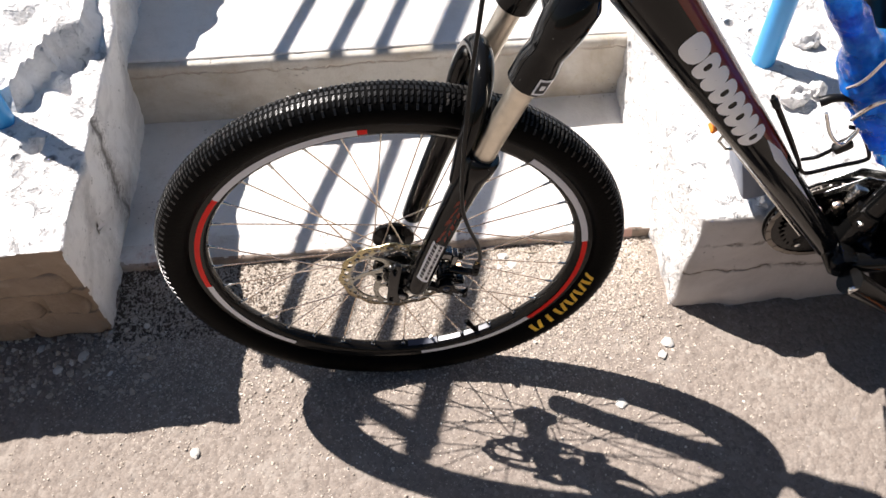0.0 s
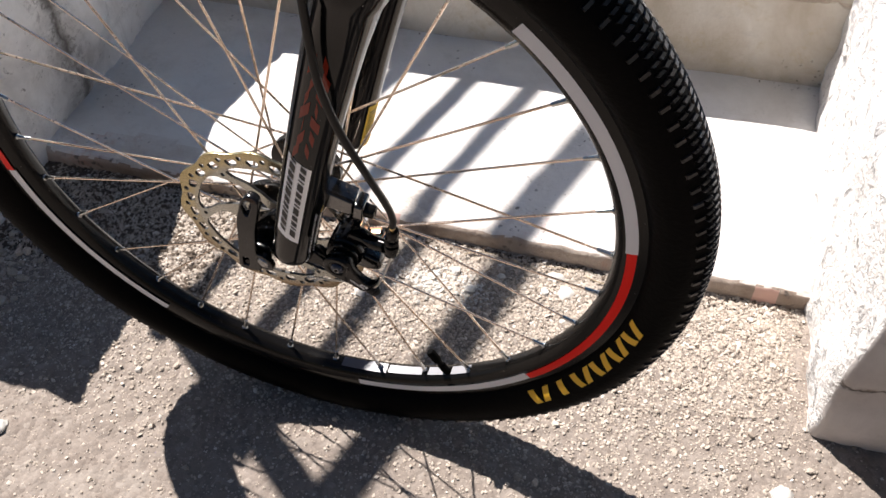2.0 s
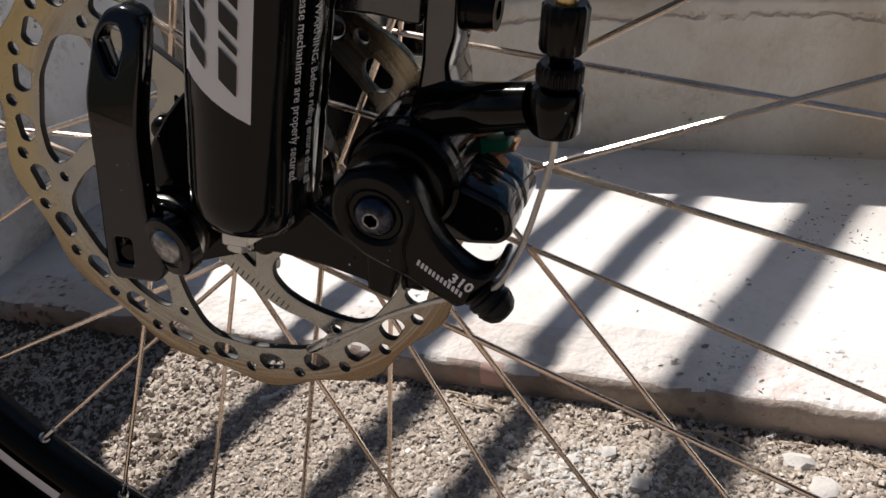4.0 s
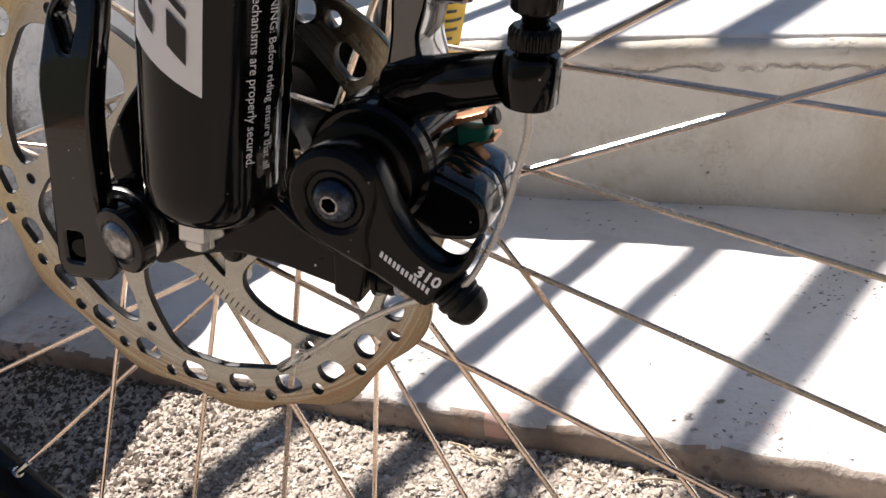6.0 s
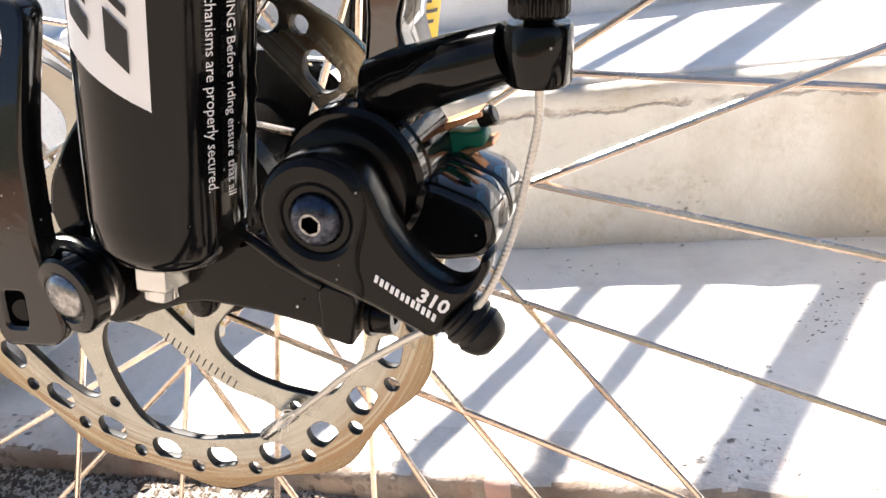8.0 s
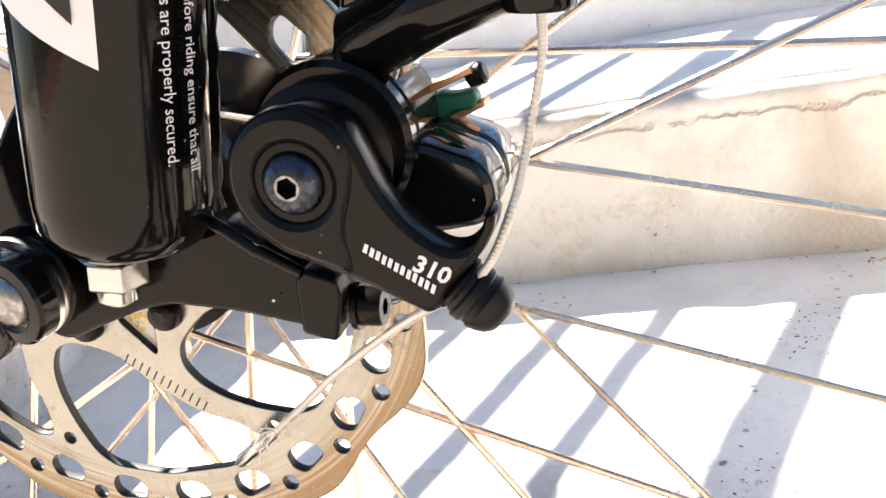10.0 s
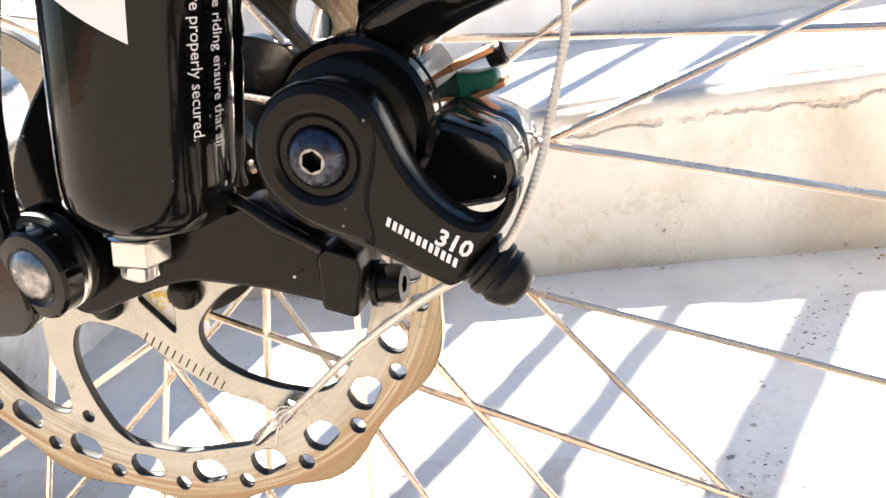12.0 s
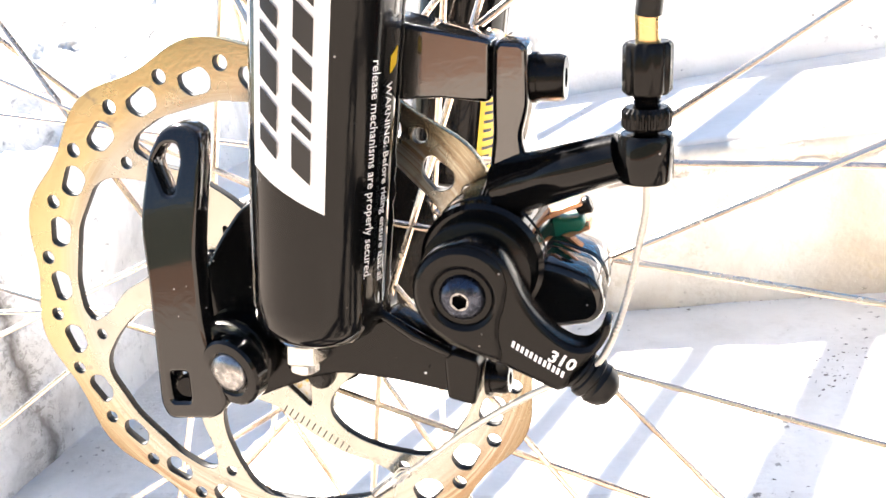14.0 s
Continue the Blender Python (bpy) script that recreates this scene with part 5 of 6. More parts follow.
# orange reflector and cable clip under the down tube
part("reflector", rbox((0.006, 0.016, 0.018), tuple(DT0 + dt_dir * 0.345 - dt_up * 0.0285), 0.002, 3, (0, 36, 0)), ORANGE, frame_ob, "small orange reflector")
part("cable_clip", tube([DT0 + dt_dir * 0.365 - dt_up * 0.028 + Vector((0, -0.004, 0)), DT0 + dt_dir * 0.372 - dt_up * 0.036 + Vector((0, -0.004, 0)), DT0 + dt_dir * 0.392 - dt_up * 0.035 + Vector((0, -0.004, 0)), DT0 + dt_dir * 0.400 - dt_up * 0.026 + Vector((0, -0.004, 0))], 0.002, 8), CHROME, frame_ob, "silver cable clip")
part("cable", tube(spline([DT0 + dt_dir * 0.40 - dt_up * 0.028, DT0 + dt_dir * 0.50 - dt_up * 0.027, DT0 + dt_dir * 0.66 - dt_up * 0.024]), 0.0022, 8), CHROME, frame_ob, "thin silver gear cable")

# bottle cage of bent wire on the down tube
cage = bpart("bottle_cage", tube(spline([(0.472, -0.006, 0.284), (0.490, -0.006, 0.255), (0.520, -0.006, 0.203), (0.543, -0.006, 0.160), (0.552, -0.006, 0.142), (0.565, -0.006, 0.134), (0.600, -0.006, 0.144), (0.634, -0.006, 0.153), (0.637, -0.004, 0.163), (0.622, 0, 0.190), (0.610, 0.004, 0.204), (0.597, 0.004, 0.209)], 6), 0.0029, 12), BLACK, None, "black bent wire bottle cage")
part("foot_plate", rbox((0.0045, 0.012, 0.115), (0.512, 0, 0.212), 0.003, 3, (0, -30, 0)), BLACK, cage, "black mounting strip")
part("knob", lathe([(0, 0.003), (0.002, 0.0048), (0.016, 0.0046), (0.019, 0.0025)], (0.482, -0.007, 0.266), (-0.5, 0, 0.86), 18), BLACK_PLASTIC, cage, "black rubber end")
part("cross_wire", tube(spline([(0.545, -0.006, 0.163), (0.562, -0.010, 0.171), (0.580, -0.012, 0.190), (0.592, -0.014, 0.214), (0.596, -0.016, 0.240), (0.585, -0.018, 0.268), (0.562, -0.02, 0.286)], 6), 0.0026, 10), BLACK, cage)
part("loop", tube(spline([(0.540, -0.018, 0.262), (0.556, -0.022, 0.228), (0.577, -0.022, 0.207), (0.592, -0.018, 0.222), (0.596, -0.014, 0.245)], 6), 0.0024, 10), CHROME, cage, "bright wire loop")
part("pivot_lump", rbox((0.026, 0.014, 0.015), (0.588, -0.012, 0.192), 0.005, 4, (0, -35, 0)), BLACK_PLASTIC, cage, "black joint")
part("grip", tube(spline([(0.524, -0.020, 0.284), (0.538, -0.022, 0.291), (0.556, -0.022, 0.288), (0.572, -0.018, 0.272)], 6), [0.0065 - 0.0035 * i / 18 for i in range(19)], 14), BLACK_PLASTIC, cage, "black rubber grip")
part("hoop", tube(spline([(0.547, -0.024, 0.308), (0.546, -0.04, 0.33), (0.545, -0.052, 0.353), (0.555, -0.056, 0.384), (0.571, -0.056, 0.368), (0.602, -0.056, 0.33)], 6), 0.0021, 10), CHROME, cage, "bright wire hoop")
part("hoop", tube(spline([(0.572, -0.024, 0.254), (0.568, -0.042, 0.287), (0.57, -0.054, 0.311), (0.588, -0.058, 0.325), (0.602, -0.058, 0.332)], 6), 0.0028, 10), CHROME, cage, "bright wire hoop")

# crushed water bottle
BOT0, BOT1 = Vector((0.470, -0.006, 0.470)), Vector((0.700, -0.006, 0.163))
profile = [(0.0, 0.012), (0.004, 0.0165), (0.060, 0.018), (0.10, 0.019), (0.140, 0.022), (0.165, 0.033), (0.185, 0.040), (0.20, 0.037), (0.215, 0.042), (0.245, 0.044), (0.26, 0.040), (0.275, 0.044), (0.31, 0.045), (0.325, 0.041), (0.34, 0.045), (0.372, 0.044), (0.383, 0.036), (0.384, 0.0)]
fine = []
for (s0, r0), (s1, r1) in zip(profile, profile[1:]):
    for k in range(5):
        fine.append((s0 + (s1 - s0) * k / 5, r0 + (r1 - r0) * k / 5))
mid_axis = (BOT1 - BOT0).normalized()


def crumpled(points):
    """Part of the bottle's shell, pushed in by smooth dents."""
    bm = lathe(points, BOT0, BOT1 - BOT0, 64)
    for v in bm.verts:
        base = BOT0 + mid_axis * (v.co - BOT0).dot(mid_axis)
        dent = 0.24 * noise.noise(v.co * 38) + 0.16 * abs(noise.noise(v.co * 70 + Vector((3, 0, 0))))
        v.co = base + (v.co - base) * (1.05 - dent)
    return bm


fine.append(profile[-1])
bottle = thing("water_bottle", "crumpled translucent blue plastic water bottle held in the wire cage", "bottle", (0, 0, HUB))
part("neck", crumpled(fine[:16]), BOTTLE, bottle, "", True, 22)
part("body", crumpled(fine[15:61]), BOTTLE, bottle, "", True, 22)
part("base", crumpled(fine[60:]), BOTTLE, bottle, "", True, 22)

bpart("frame_strut", lathe([(0, 0.020), (0.004, 0.0245), (0.20, 0.0255), (0.276, 0.0245), (0.280, 0.020)], (0.540, 0.064, 0.480), (0.44, 0, -0.9), 32), BLACK_PLASTIC, None, "thick black strut behind the bottle")

rear = bpart("rear_wheel", torus_profile(RIM, 96), BLACK_SATIN, None, "black alloy rear rim")
rear.location = (1.06, 0, HUB)
part("tyre", torus_profile(TYRE, 120), RUBBER, rear, "black knobbly rear tyre")


# ---- disc brake, in millimetres from the axle ----
def mm(*v):
    return tuple(c / 1000 for c in v)


def mm2(points):
    return [mm(*p) for p in points]


def knurled(z0, z1, r, x, y, lean=0.09, teeth=20, cap=0.0008):
    """A ribbed collar standing on the cable's line."""
    bm = bmesh.new()
    ax = Vector((lean, 0, 1)).normalized()
    o = Vector((x, y, 0))
    u, v = Vector((ax.z, 0, -ax.x)), Vector((0, 1, 0))
    rings = []
    for z, f in ((z0, 0.86), (z0 + cap, 1.0), (z1 - cap, 1.0), (z1, 0.86)):
        ring = []
        for k in range(teeth * 4):
            a = 2 * math.pi * k / (teeth * 4)
            rr = r * f * (1.0 if k % 4 in (0, 1) else 0.93)
            ring.append(bm.verts.new(o + ax * z + rr * (math.cos(a) * u + math.sin(a) * v)))
        rings.append(ring)
    for p, q in zip(rings, rings[1:]):
        for k in range(teeth * 4):
            bm.faces.new((p[k], p[(k + 1) % (teeth * 4)], q[(k + 1) % (teeth * 4)], q[k]))
    bm.faces.new(rings[0][::-1])
    bm.faces.new(rings[-1])
    return bm


def hex_bolt(at, axis, r, length, socket=0.45):
    """A round-headed bolt with a hexagon socket."""
    ax = Vector(axis).normalized()
    bm = lathe([(0, r * 0.98), (length * 0.75, r), (length, r * 0.9), (length, r * socket * 1.15)], at, ax, 24)
    bm.faces.ensure_lookup_table()
    top = max(bm.faces, key=lambda f: (f.calc_center_median() - Vector(at)).dot(ax) - 0.001 * (len(f.verts) < 5))
    bmesh.ops.delete(bm, geom=[top], context="FACES_ONLY")
    u = ax.orthogonal().normalized()
    v = ax.cross(u)
    hexa = []
    for h in (length, length * 0.4):
        hexa.append([bm.verts.new(Vector(at) + ax * h + r * socket * (math.cos(k * math.pi / 3) * u + math.sin(k * math.pi / 3) * v)) for k in range(6)])
    for k in range(6):
        bm.faces.new((hexa[0][k], hexa[0][(k + 1) % 6], hexa[1][(k + 1) % 6], hexa[1][k]))
    bm.faces.new(hexa[1])
    ring = []
    for k in range(24):
        ring.append(bm.verts.new(Vector(at) + ax * length + r * socket * 1.15 * (math.cos(k * math.pi / 12) * u + math.sin(k * math.pi / 12) * v)))
    for k in range(6):
        a = ring[k * 4 : k * 4 + 4] + [ring[(k * 4 + 4) % 24]]
        bm.faces.new(a + [hexa[0][(k + 1) % 6], hexa[0][k]])
    return bm


# mount cast onto the leg
mount = bpart("brake_mount", plate("brake_mount", [rounded(mm2([(-4, -6), (-1.4, -12.8), (2.6, -14.2), (8.9, -12.2), (14, -10.9), (21, -9.0), (29, -8.2), (43, -11), (56.5, -15.2), (59, -15.6), (59.8, -2.6), (46, 7.8), (42, 5.5), (34, 6), (20, 4), (6, 4)]), 0.0025)], -0.0575, -0.0500, 0.0009), BLACK_SATIN, None, "glossy black cast brake mount")
part("mount_tab", plate("mount_tab", [rounded(mm2([(56.8, -15.2), (63.5, -17.7), (66.5, -9), (66.3, -4.8), (60.3, -2.2), (58.2, -4)]), 0.0012)], -0.0605, -0.0470, 0.0009), BLACK_SATIN, mount)
part("rib", tube([mm(44, -59, 8.6), mm(52, -60, 2.4), mm(60, -60, -3.0)], [0.0012, 0.0015, 0.0012], 10), BLACK, mount)
part("mount_bolt", join(lathe([(0, 0.0046), (0.0012, 0.0046)], mm(66.2, -54, -13.2), (1, 0, -0.12), 24), hex_bolt(mm(67.3, -54, -13.3), (1, 0, -0.12), 0.0039, 0.0046)), BLACK_SATIN, mount, "black ribbed cap bolt")
part("dust_speck", lathe([(0, 0.0003), (0.0002, 0.0003), (0.0003, 0.0001)], mm(52.3, -59.1, -8.4), (0, -1, 0), 8), WHITE_DECAL, mount, "pale chip in the lacquer")
part("dropout", plate("dropout", [rounded(mm2([(12, 38), (4, 31), (-4, 22), (-7, 15), (-6, 4), (-8, -6), (-2, -11), (6, -12), (12, -6), (22, 0), (24, 20), (18, 40)]), 0.003)], -0.0560, -0.0490, 0.0009), BLACK, mount, "black dropout with a thin bright edge")
FOOT = leg_at(0.0090, -0.0620) - Vector((0.0042, 0, 0))
nut = lathe([(0.0015, 0.0062), (0.0040, 0.0058), (0.0044, 0.0062), (0.0092, 0.0062), (0.0101, 0.0053)], FOOT, -lean_at(0.0), 6)
bmesh.ops.rotate(nut, verts=nut.verts, cent=FOOT, matrix=Matrix.Rotation(radians(28), 3, lean_at(0.0)))
bpart("foot_nut", join(nut, lathe([(0.0034, 0.0062), (0.0038, 0.0065), (0.0044, 0.0060)], FOOT, -lean_at(0.0), 28), lathe([(0.0100, 0.0042), (0.0128, 0.0040), (0.0138, 0.0028)], FOOT, -lean_at(0.0), 20)), ZINC, None, "bright zinc-plated hexagon nut", smooth=True, angle=25)

# caliper
caliper = bpart("brake_caliper", join(
    lathe([(0.0, 0.0125), (0.001, 0.0138), (0.010, 0.0143), (0.0180, 0.0143), (0.0185, 0.0136), (0.0192, 0.0136), (0.0198, 0.0143), (0.0225, 0.0143), (0.0235, 0.0132)], mm(72.6, -39, 19.9), (0, -1, 0), 56),
), BLACK, None, "glossy black mechanical disc brake caliper")
part("caliper_post", plate("caliper_post", [rounded(mm2([(69, 30), (73, 32.5), (77, 40), (79.2, 47.5), (80.2, 54), (82.6, 66), (84, 67.4), (89, 66.2), (90, 64.6), (88, 52), (85.4, 46), (86, 40), (85.5, 30), (82, 24)]), 0.0020)], -0.0565, -0.0405, 0.0012), BLACK_CAST, caliper)
HOUSING = mm2([(79, 17.5), (87, 18.2), (96.3, 13.4), (98.2, 9.6), (98.2, 5.0), (95.2, 2.0), (86, 1.4), (77, 3.5)])
part("pad_housing", plate("pad_housing", [rounded(HOUSING, 0.0030)], -0.0600, -0.0482, 0.0016), BLACK_FORGED, caliper, "rounded glossy pad housing")
part("pad_gasket", plate("pad_gasket", [rounded([(x - 0.0005, z - 0.0002) for x, z in HOUSING], 0.0028)], -0.0486, -0.0452, 0.0003), BLACK_CAST, caliper)
part("pad_plate", plate("pad_plate", [rounded(HOUSING, 0.0030)], -0.0456, -0.0345, 0.0012), BLACK_CAST, caliper, "glossy inner caliper half")
part("clip", plate("clip", [rounded(mm2([(81.5, 18.2), (83.0, 21.0), (86.5, 22.2), (90, 21.6), (93.2, 22.0), (94.2, 19.9), (92.6, 18.2), (89.5, 18.6), (86, 17.0)]), 0.0012)], -0.0425, -0.0375, 0.0006), GREEN, caliper, "green plastic pad clip")
part("pad_spring", plate("pad_spring", [rounded(mm2([(82, 23.0), (93.8, 26.2), (94.2, 25.0), (83, 21.8)]), 0.0004)], -0.0435, -0.0375, 0.0002), COPPER, caliper, "copper coloured pad spring")
part("pad_spring", plate("pad_spring", [rounded(mm2([(86, 17.2), (94.8, 19.6), (95.0, 18.4), (87, 16.0)]), 0.0004)], -0.0415, -0.0355, 0.0002), COPPER, caliper, "copper coloured pad spring")
part("pad_knob", lathe([(0, 0.0018), (0.003, 0.0022), (0.0036, 0.0016)], mm(92.4, -40.0, 23.6), (1, 0, 0.25), 14), BLACK_PLASTIC, caliper)
part("drum", lathe([(0, 0.0122), (0.004, 0.0126), (0.0043, 0.0122)], mm(71.9, -62.0, 18.8), (0, -1, 0), 48), BLACK_SATIN, caliper)

part("brake_arm", plate("brake_arm", [rounded(mm2([(62.0, 11.4), (65.6, 7.2), (77.0, 1.2), (88.0, -5.9), (90.2, -5.2), (93.4, -1.0), (98.6, 3.6), (101.0, 7.0), (101.7, 9.6), (100.3, 10.0), (98.4, 6.2), (95.8, 4.4), (93.0, 4.6), (90.0, 6.8), (87.0, 10.4), (84.4, 15.5), (83.2, 20.0), (81.9, 25.0), (79.0, 28.2), (74.0, 30.2), (69.0, 29.4), (65.0, 26.4), (61.9, 21.6), (60.7, 16.0)]), [0.003, 0.003, 0.002, 0.0008, 0.001, 0.001, 0.002, 0.001, 0.0006, 0.0006, 0.002, 0.002, 0.002, 0.003, 0.004, 0.004, 0.004, 0.004, 0.004, 0.004, 0.004, 0.004, 0.004, 0.004])], -0.0762, -0.0690, 0.0013), BLACK_SATIN, caliper, "black brake arm with white number")
BOSS = [(71.6 + 11.4 * math.cos(radians(d)), 18.4 + 11.5 * math.sin(radians(d))) for d in range(42, 226, 8)]
BOSS += [(66.2, 7.6), (71.0, 5.0), (77.4, 1.9), (78.0, 4.5), (77.7, 8.0), (78.6, 11.6), (80.4, 15.2), (81.8, 19.5), (81.5, 23.5)]
part("arm_boss", plate("arm_boss", [rounded(mm2(BOSS), 0.0012, 3), circle(0.0714, 0.0182, 0.0061, 40)], -0.0772, -0.0700, 0.0016), BLACK_SATIN, caliper, "thick rounded arm boss")
part("arm_hub", lathe([(0, 0.0100), (0.0098, 0.0100), (0.0098, 0.002)], mm(71.4, -65.0, 18.2), (0, -1, 0), 40), BLACK_SATIN, caliper, "round arm hub")
pivot = part("pivot_bolt", lathe([(0, 0.0052), (0.0014, 0.0052), (0.0022, 0.0050), (0.0031, 0.0044), (0.0038, 0.0035), (0.0041, 0.0026), (0.0042, 0.0020)], mm(71.4, -74.6, 18.2), (0, -1, 0), 42, closed=True), BLUED, caliper, "domed bolt with hexagon socket")


def hex_socket(at, r_out, r_hex, depth):
    """A flat worn ring round a six-sided hole, and the hole's walls and floor."""
    bm = bmesh.new()
    o = Vector(at)
    turn = radians(12)
    ring = [bm.verts.new(o + Vector((r_out * math.cos(math.pi * k / 12 + turn), 0, r_out * math.sin(math.pi * k / 12 + turn)))) for k in range(24)]
    hexa = [[bm.verts.new(o + Vector((r_hex * math.cos(math.pi * k / 3 + turn), d, r_hex * math.sin(math.pi * k / 3 + turn)))) for k in range(6)] for d in (0.0, depth)]
    for k in range(6):
        n = (k + 1) % 6
        bm.faces.new([ring[(4 * k + j) % 24] for j in range(5)] + [hexa[0][n], hexa[0][k]])
        bm.faces.new((hexa[0][k], hexa[0][n], hexa[1][n], hexa[1][k])).material_index = 1
    bm.faces.new(hexa[1]).material_index = 1
    return bm


socket = part("socket", hex_socket(mm(71.4, -78.82, 18.2), 0.00206, 0.00178, 0.0030), PIN, pivot, "hexagon socket with bright worn rim", smooth=False)
socket.data.materials.append(BLACK)


def arm_text(name, text, size, at, deg, mat, shear=0.0):
    m = Matrix.Translation(mm(at[0], -76.3, at[1])) @ Matrix.Rotation(radians(deg), 4, "Y")
    part(name, lettering(name, text, size, m, 0.00003, shear, 1.0, 0.03), mat, caliper, "white printed number")


arm_text("number_print", "310", 0.0040, (87.0, 2.3), 31, WHITE_DECAL, 0.08)
bars = []
for i in range(12):
    x0, z0 = 79.9 + i * 0.85, 5.95 - i * 0.70 + (0.0 if i % 2 else 0.08)
    bars.append(plate("tmp", [mm2([(x0, z0), (x0 + 0.54, z0 - 0.43), (x0 + 1.24, z0 + 0.93), (x0 + 0.70, z0 + 1.36)])], -0.07648, -0.0763, 0.00002))


def merge(name, meshes):
    bm = bmesh.new()
    for me in meshes:
        bm.from_mesh(me)
        bpy.data.meshes.remove(me)
    out = bpy.data.meshes.new(name)
    bm.to_mesh(out)
    bm.free()
    return out


part("maker_print", merge("maker_print", bars), WHITE_DECAL, caliper, "short white maker's print")
part("clamp_cap", lathe([(-0.0012, 0.0036), (-0.0006, 0.0048), (0.0, 0.0050), (0.0004, 0.0046), (0.0012, 0.0046), (0.0016, 0.0051), (0.0030, 0.0051), (0.0034, 0.0047), (0.0042, 0.0047), (0.0046, 0.0050), (0.0060, 0.0047), (0.0076, 0.0040), (0.0086, 0.0029), (0.0089, 0.0)], mm(93.0, -71.6, -2.8), (0.66, 0, -0.75), 28), BLACK_PLASTIC, caliper, "ribbed black rubber cable clamp cap")
part("cable_stop_arm", tube(spline([mm(80, -54, 35.0), mm(88, -58, 37.0), mm(96, -62, 39.2), mm(107, -65, 41.3)], 5), [0.0068 - 0.0018 * i / 15 for i in range(16)], 20), BLACK, caliper, "glossy black cable stop arm")
part("cable_stop", lathe([(0.0365, 0.0050), (0.0372, 0.0055), (0.0455, 0.0055), (0.0462, 0.0050)], mm(106.1, -66, 0), (0.14, 0, 1), 36), BLACK, caliper)
part("lock_nut", knurled(0.0470, 0.0515, 0.0049, 0.1061, -0.066, 0.14, 26), BLACK_SATIN, caliper, "ribbed black lock nut")
part("adjuster_thread", lathe([(0.046, 0.0028)] + [(0.0465 + 0.00035 * i, 0.0028 if i % 2 else 0.0023) for i in range(24)] + [(0.0552, 0.0026)], mm(106.1, -66, 0), (0.14, 0, 1), 20), BLACK_SATIN, caliper)
part("barrel_adjuster", knurled(0.0540, 0.0640, 0.0048, 0.1061, -0.0663, 0.14, 12), BLACK_SATIN, caliper, "ribbed black barrel adjuster")
hose_pts = [mm(115.0, -66.8, 64), mm(115.7, -67.2, 68.5), mm(117.6, -69, 77), mm(117.4, -72, 90), mm(115.5, -77, 108), mm(111, -84, 135), mm(101, -88, 170), mm(93.5, -88, 205), mm(92, -86, 240), mm(93, -84, 280), mm(96, -80, 330), mm(102, -72, 400), mm(112, -62, 480), mm(122, -50, 560)]
part("ferrule", tube([mm(114.9, -66.8, 63.0), mm(115.5, -67.1, 68.6)], 0.00235, 18), GOLD, caliper, "brass ferrule")
part("brake_hose", tube(spline(hose_pts[1:], 8), 0.00255, 14), BLACK_PLASTIC, caliper, "black brake cable housing")


def strand(points, r, turns, n=10):
    """A twisted cable: one fluted sweep."""
    line = spline(points, n)
    bm = bmesh.new()
    rings = []
    for i, p in enumerate(line):
        d = (line[min(i + 1, len(line) - 1)] - line[max(i - 1, 0)]).normalized()
        u = d.cross(Vector((0, 1, 0.2))).normalized()
        v = d.cross(u)
        ring = []
        for k in range(24):
            a = 2 * math.pi * (k / 24 + turns * i / len(line))
            rr = r * (1.32 if k % 4 in (0, 1) else 1.27)
            ring.append(bm.verts.new(p + rr * (math.cos(a) * u + math.sin(a) * v)))
        rings.append(ring)
    for a, b in zip(rings, rings[1:]):
        for k in range(24):
            bm.faces.new((a[k], a[(k + 1) % 24], b[(k + 1) % 24], b[k]))
    bm.faces.new(rings[0][::-1])
    bm.faces.new(rings[-1])
    return bm


part("inner_cable", strand([mm(111.4, -66, 37), mm(110.6, -66.5, 30), mm(107.4, -67.5, 20), mm(104.2, -69.5, 11), mm(99.8, -72.5, 2.5), mm(96, -73.5, -2)], 0.00060, 10, 12), CABLE, caliper, "twisted steel brake cable")
part("cable_tail", strand([mm(92.5, -69, -5.0), mm(87, -67.8, -7.8), mm(80.2, -66, -11.5), mm(70.5, -62, -18), mm(58.5, -57, -26.8), mm(47.5, -52, -36), mm(35.5, -46, -46)], 0.00068, 9, 14), CABLE, caliper, "loose tail of twisted steel cable")
part("end_crimp", tube([mm(36.0, -46.2, -45.6), mm(34.6, -45.6, -46.7), mm(31, -44.4, -49.4), mm(28.5, -43.4, -51.2), mm(21, -40.6, -57.0), mm(20, -40.2, -57.8)], [0.0009, 0.0013, 0.0014, 0.0017, 0.0017, 0.0014], 16), ZINC, caliper, "silver crimped cable end")
fr = random.Random(7)
for i in range(7):
    a = Vector(mm(36.5, -46.4, -45.2))
    b = a + Vector(mm(-5 + 3 * fr.random(), -1.5 * fr.random(), -4 + 5 * fr.random()))
    c = b + Vector(mm(-4 + 4 * fr.random(), 1.5 * fr.random(), -5 + 4 * fr.random()))
    part("frayed_wire", tube(spline([a, b, c], 4), 0.00022, 5), CABLE, caliper, "frayed steel wire")

# upper brake mount
upper = bpart("upper_mount", plate("upper_mount", [rounded(mm2([(48, 74), (58, 77), (66, 73.4), (82.2, 67.6), (79.4, 54.2), (68, 57.0), (58, 58), (46, 60)]), 0.0015)], -0.0545, -0.0385, 0.0010), BLACK_CAST, None, "glossy black upper brake mount")
part("mount_bolt", join(lathe([(0, 0.0056), (0.0014, 0.0056)], mm(88.6, -49, 57.4), (1, 0, -0.16), 28), hex_bolt(mm(90.0, -49, 57.2), (1, 0, -0.16), 0.0052, 0.0060)), BLACK_SATIN, upper, "black ribbed cap bolt")

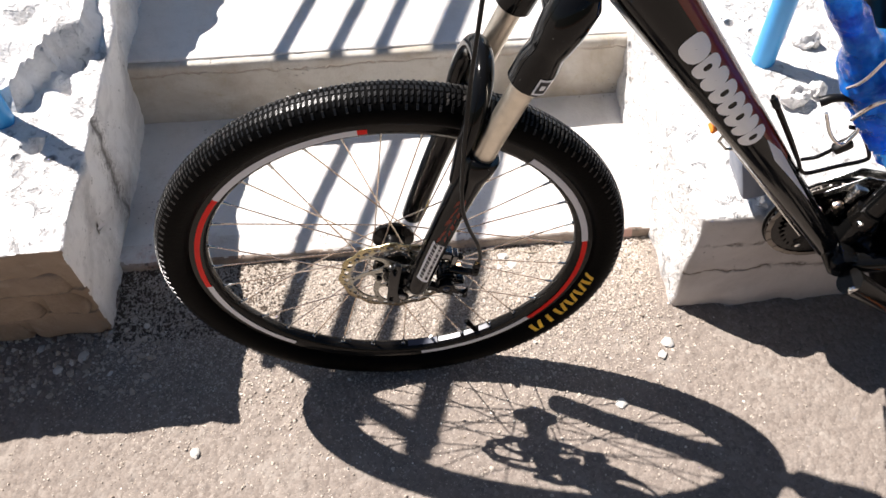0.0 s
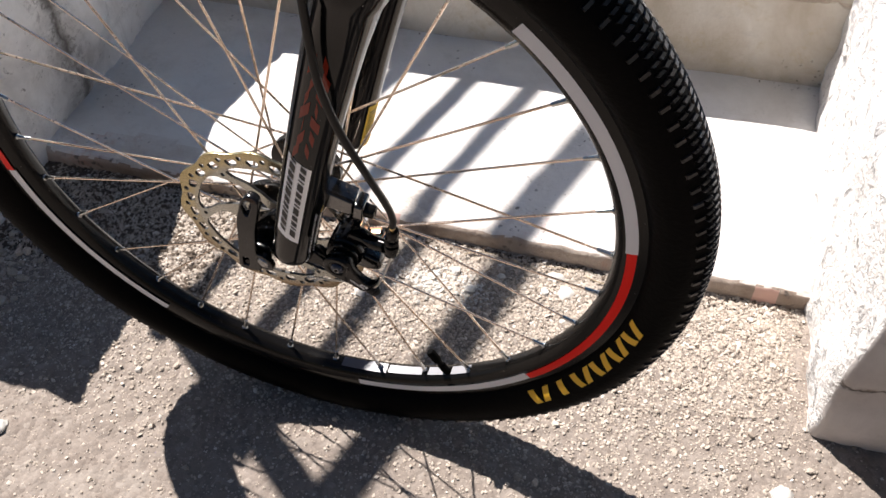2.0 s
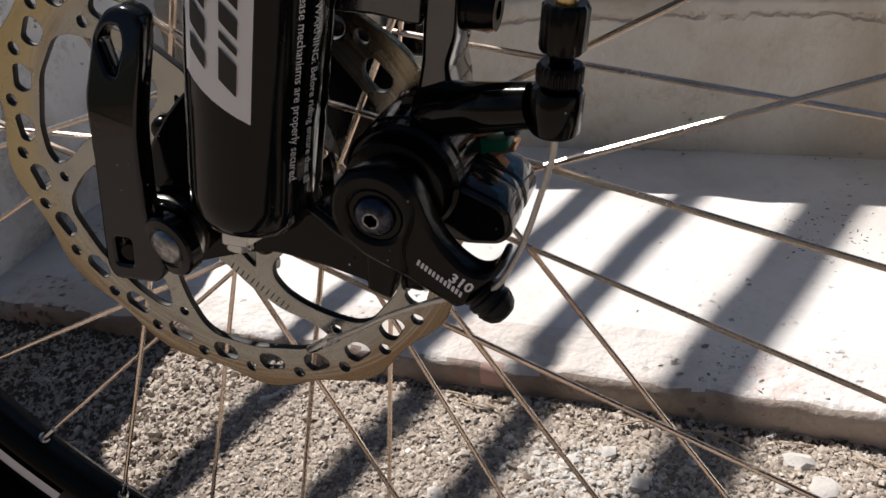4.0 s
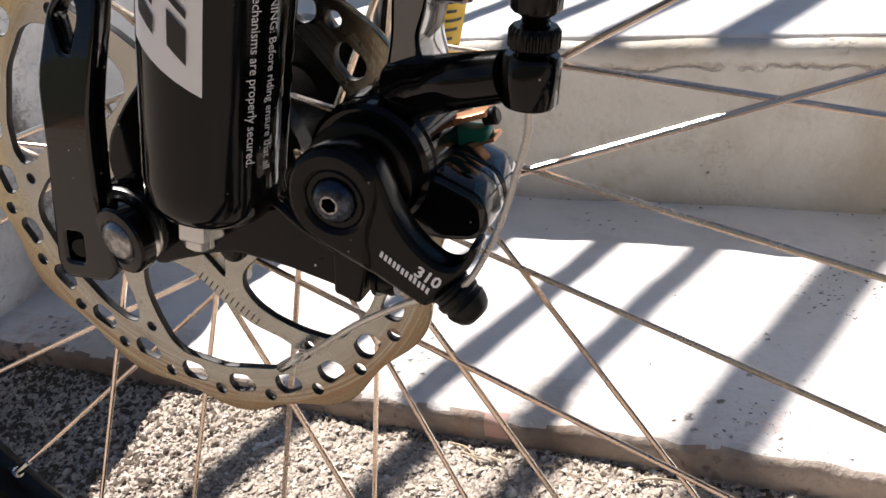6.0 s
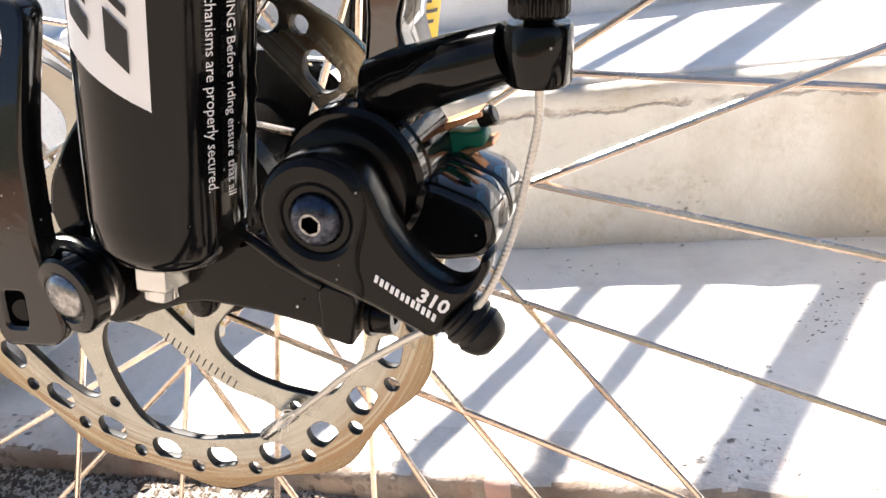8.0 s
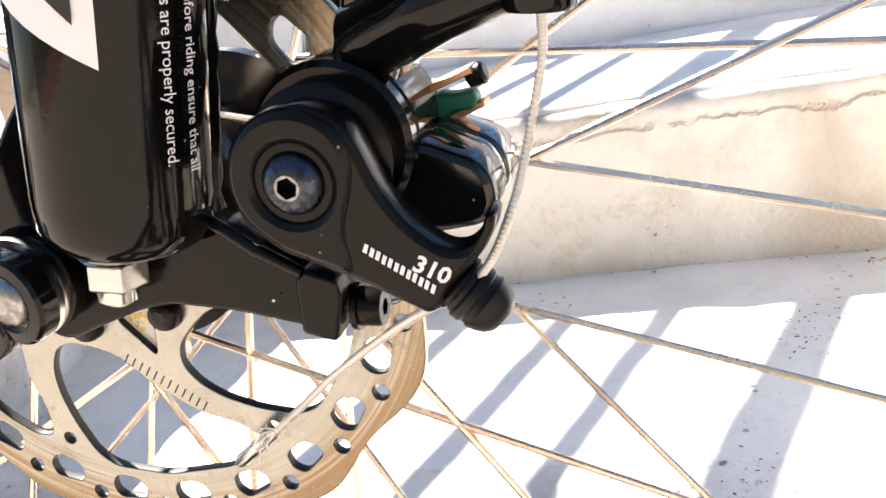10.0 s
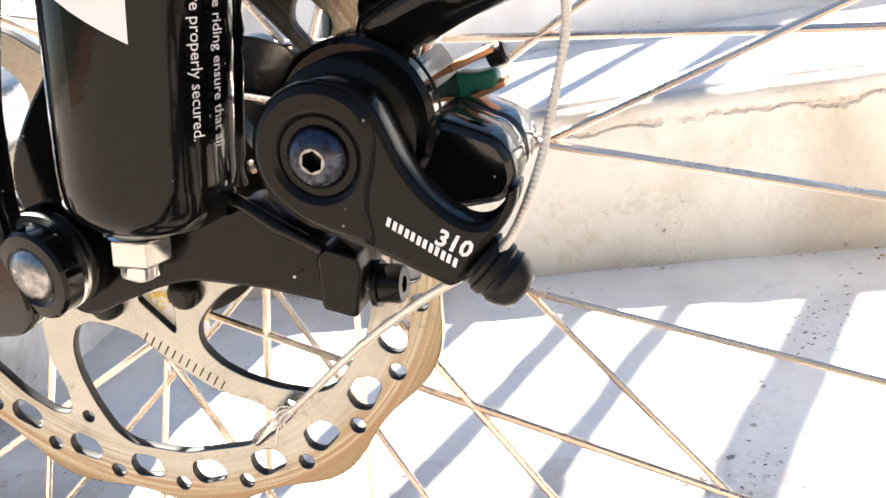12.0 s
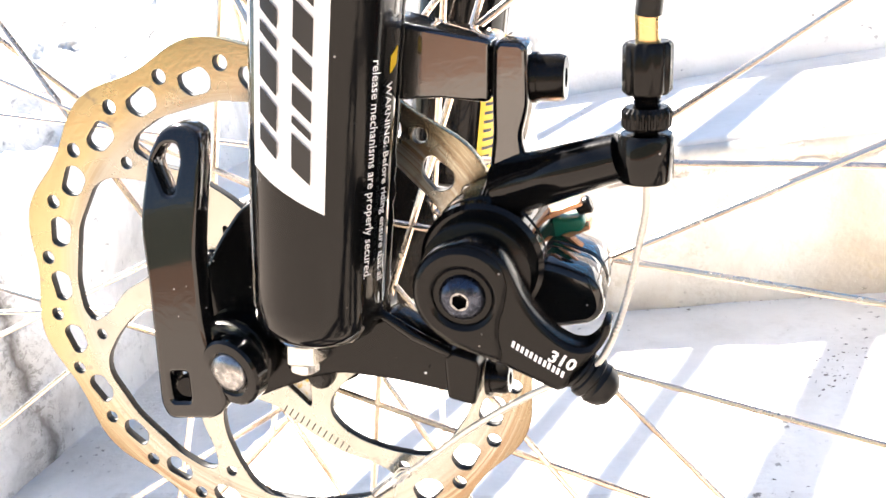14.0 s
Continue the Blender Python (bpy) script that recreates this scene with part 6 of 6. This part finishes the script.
# quick release
quick = bpart("quick_release", lathe([(0.048, 0.0085), (0.050, 0.0105), (0.0560, 0.0108), (0.0565, 0.0094), (0.059, 0.0094), (0.0595, 0.0110), (0.0630, 0.0110), (0.0636, 0.0094), (0.0668, 0.0090)], mm(2.4, 0, 1.4), (0, -1, 0), 40), BLACK, None, "black quick release with lever folded up the leg")


def lever_lean(me):
    for v in me.vertices:
        v.co.y += 0.13 * (v.co.z + 0.005) + 5.0 * max(0.0, v.co.z - 0.030) ** 2
    return me


part("lever", lever_lean(plate("lever", [rounded(mm2([(-2.6, 56.8), (1.6, 61.8), (7.4, 61.9), (11.8, 59.0), (10.9, 51), (8.9, 42.5), (6.1, 31.4), (3.6, 14), (5.8, -6.0), (1.8, -9.2), (-11.8, -8.8), (-13.4, -4.8), (-8.6, 26.7), (-7.3, 41.3)]), [0.004, 0.004, 0.004, 0.004, 0.003, 0.003, 0.003, 0.003, 0.003, 0.003, 0.003, 0.003, 0.003, 0.003]),
    rounded(mm2([(-2.0, 54.5), (1.2, 58.0), (5.2, 57.8), (6.0, 54.0), (2.9, 46.4), (0.6, 46.8)]), 0.0016), rounded(mm2([(-8.6, 3.6), (-3.6, 3.2), (-4.6, -4.4), (-9.6, -4.2)]), 0.001)], -0.0755, -0.0690, 0.0009)), BLACK_FORGED, quick, "black forged lever")
part("pivot_ring", lathe([(0, 0.0088), (0.0034, 0.0088), (0.0041, 0.0082), (0.0043, 0.0060), (0.0038, 0.0053), (0.0036, 0.001)], mm(9.6, -71.4, 2.6), (-0.22, -1, 0), 36), BLACK, quick)
part("pivot_pin", lathe([(0, 0.0050), (0.0006, 0.0050), (0.0014, 0.0046), (0.0021, 0.0030), (0.0023, 0.0)], mm(9.2, -75.0, 3.2), (-0.22, -1, 0), 32), PIN, quick, "bright domed pin end")
part("cam_rim", lathe([(0.0632, 0.0088), (0.0634, 0.0103), (0.0644, 0.0107), (0.0656, 0.0105), (0.0660, 0.0088)], mm(2.4, 0, 1.4), (0, -1, 0), 48, closed=True), CHROME, quick, "thin bright rim of the cam")
part("slot_pin", lathe([(0, 0.0026), (0.003, 0.0026)], mm(-5.6, -71.5, -0.8), (0.3, -1, 0), 18), BLACK_SATIN, quick)
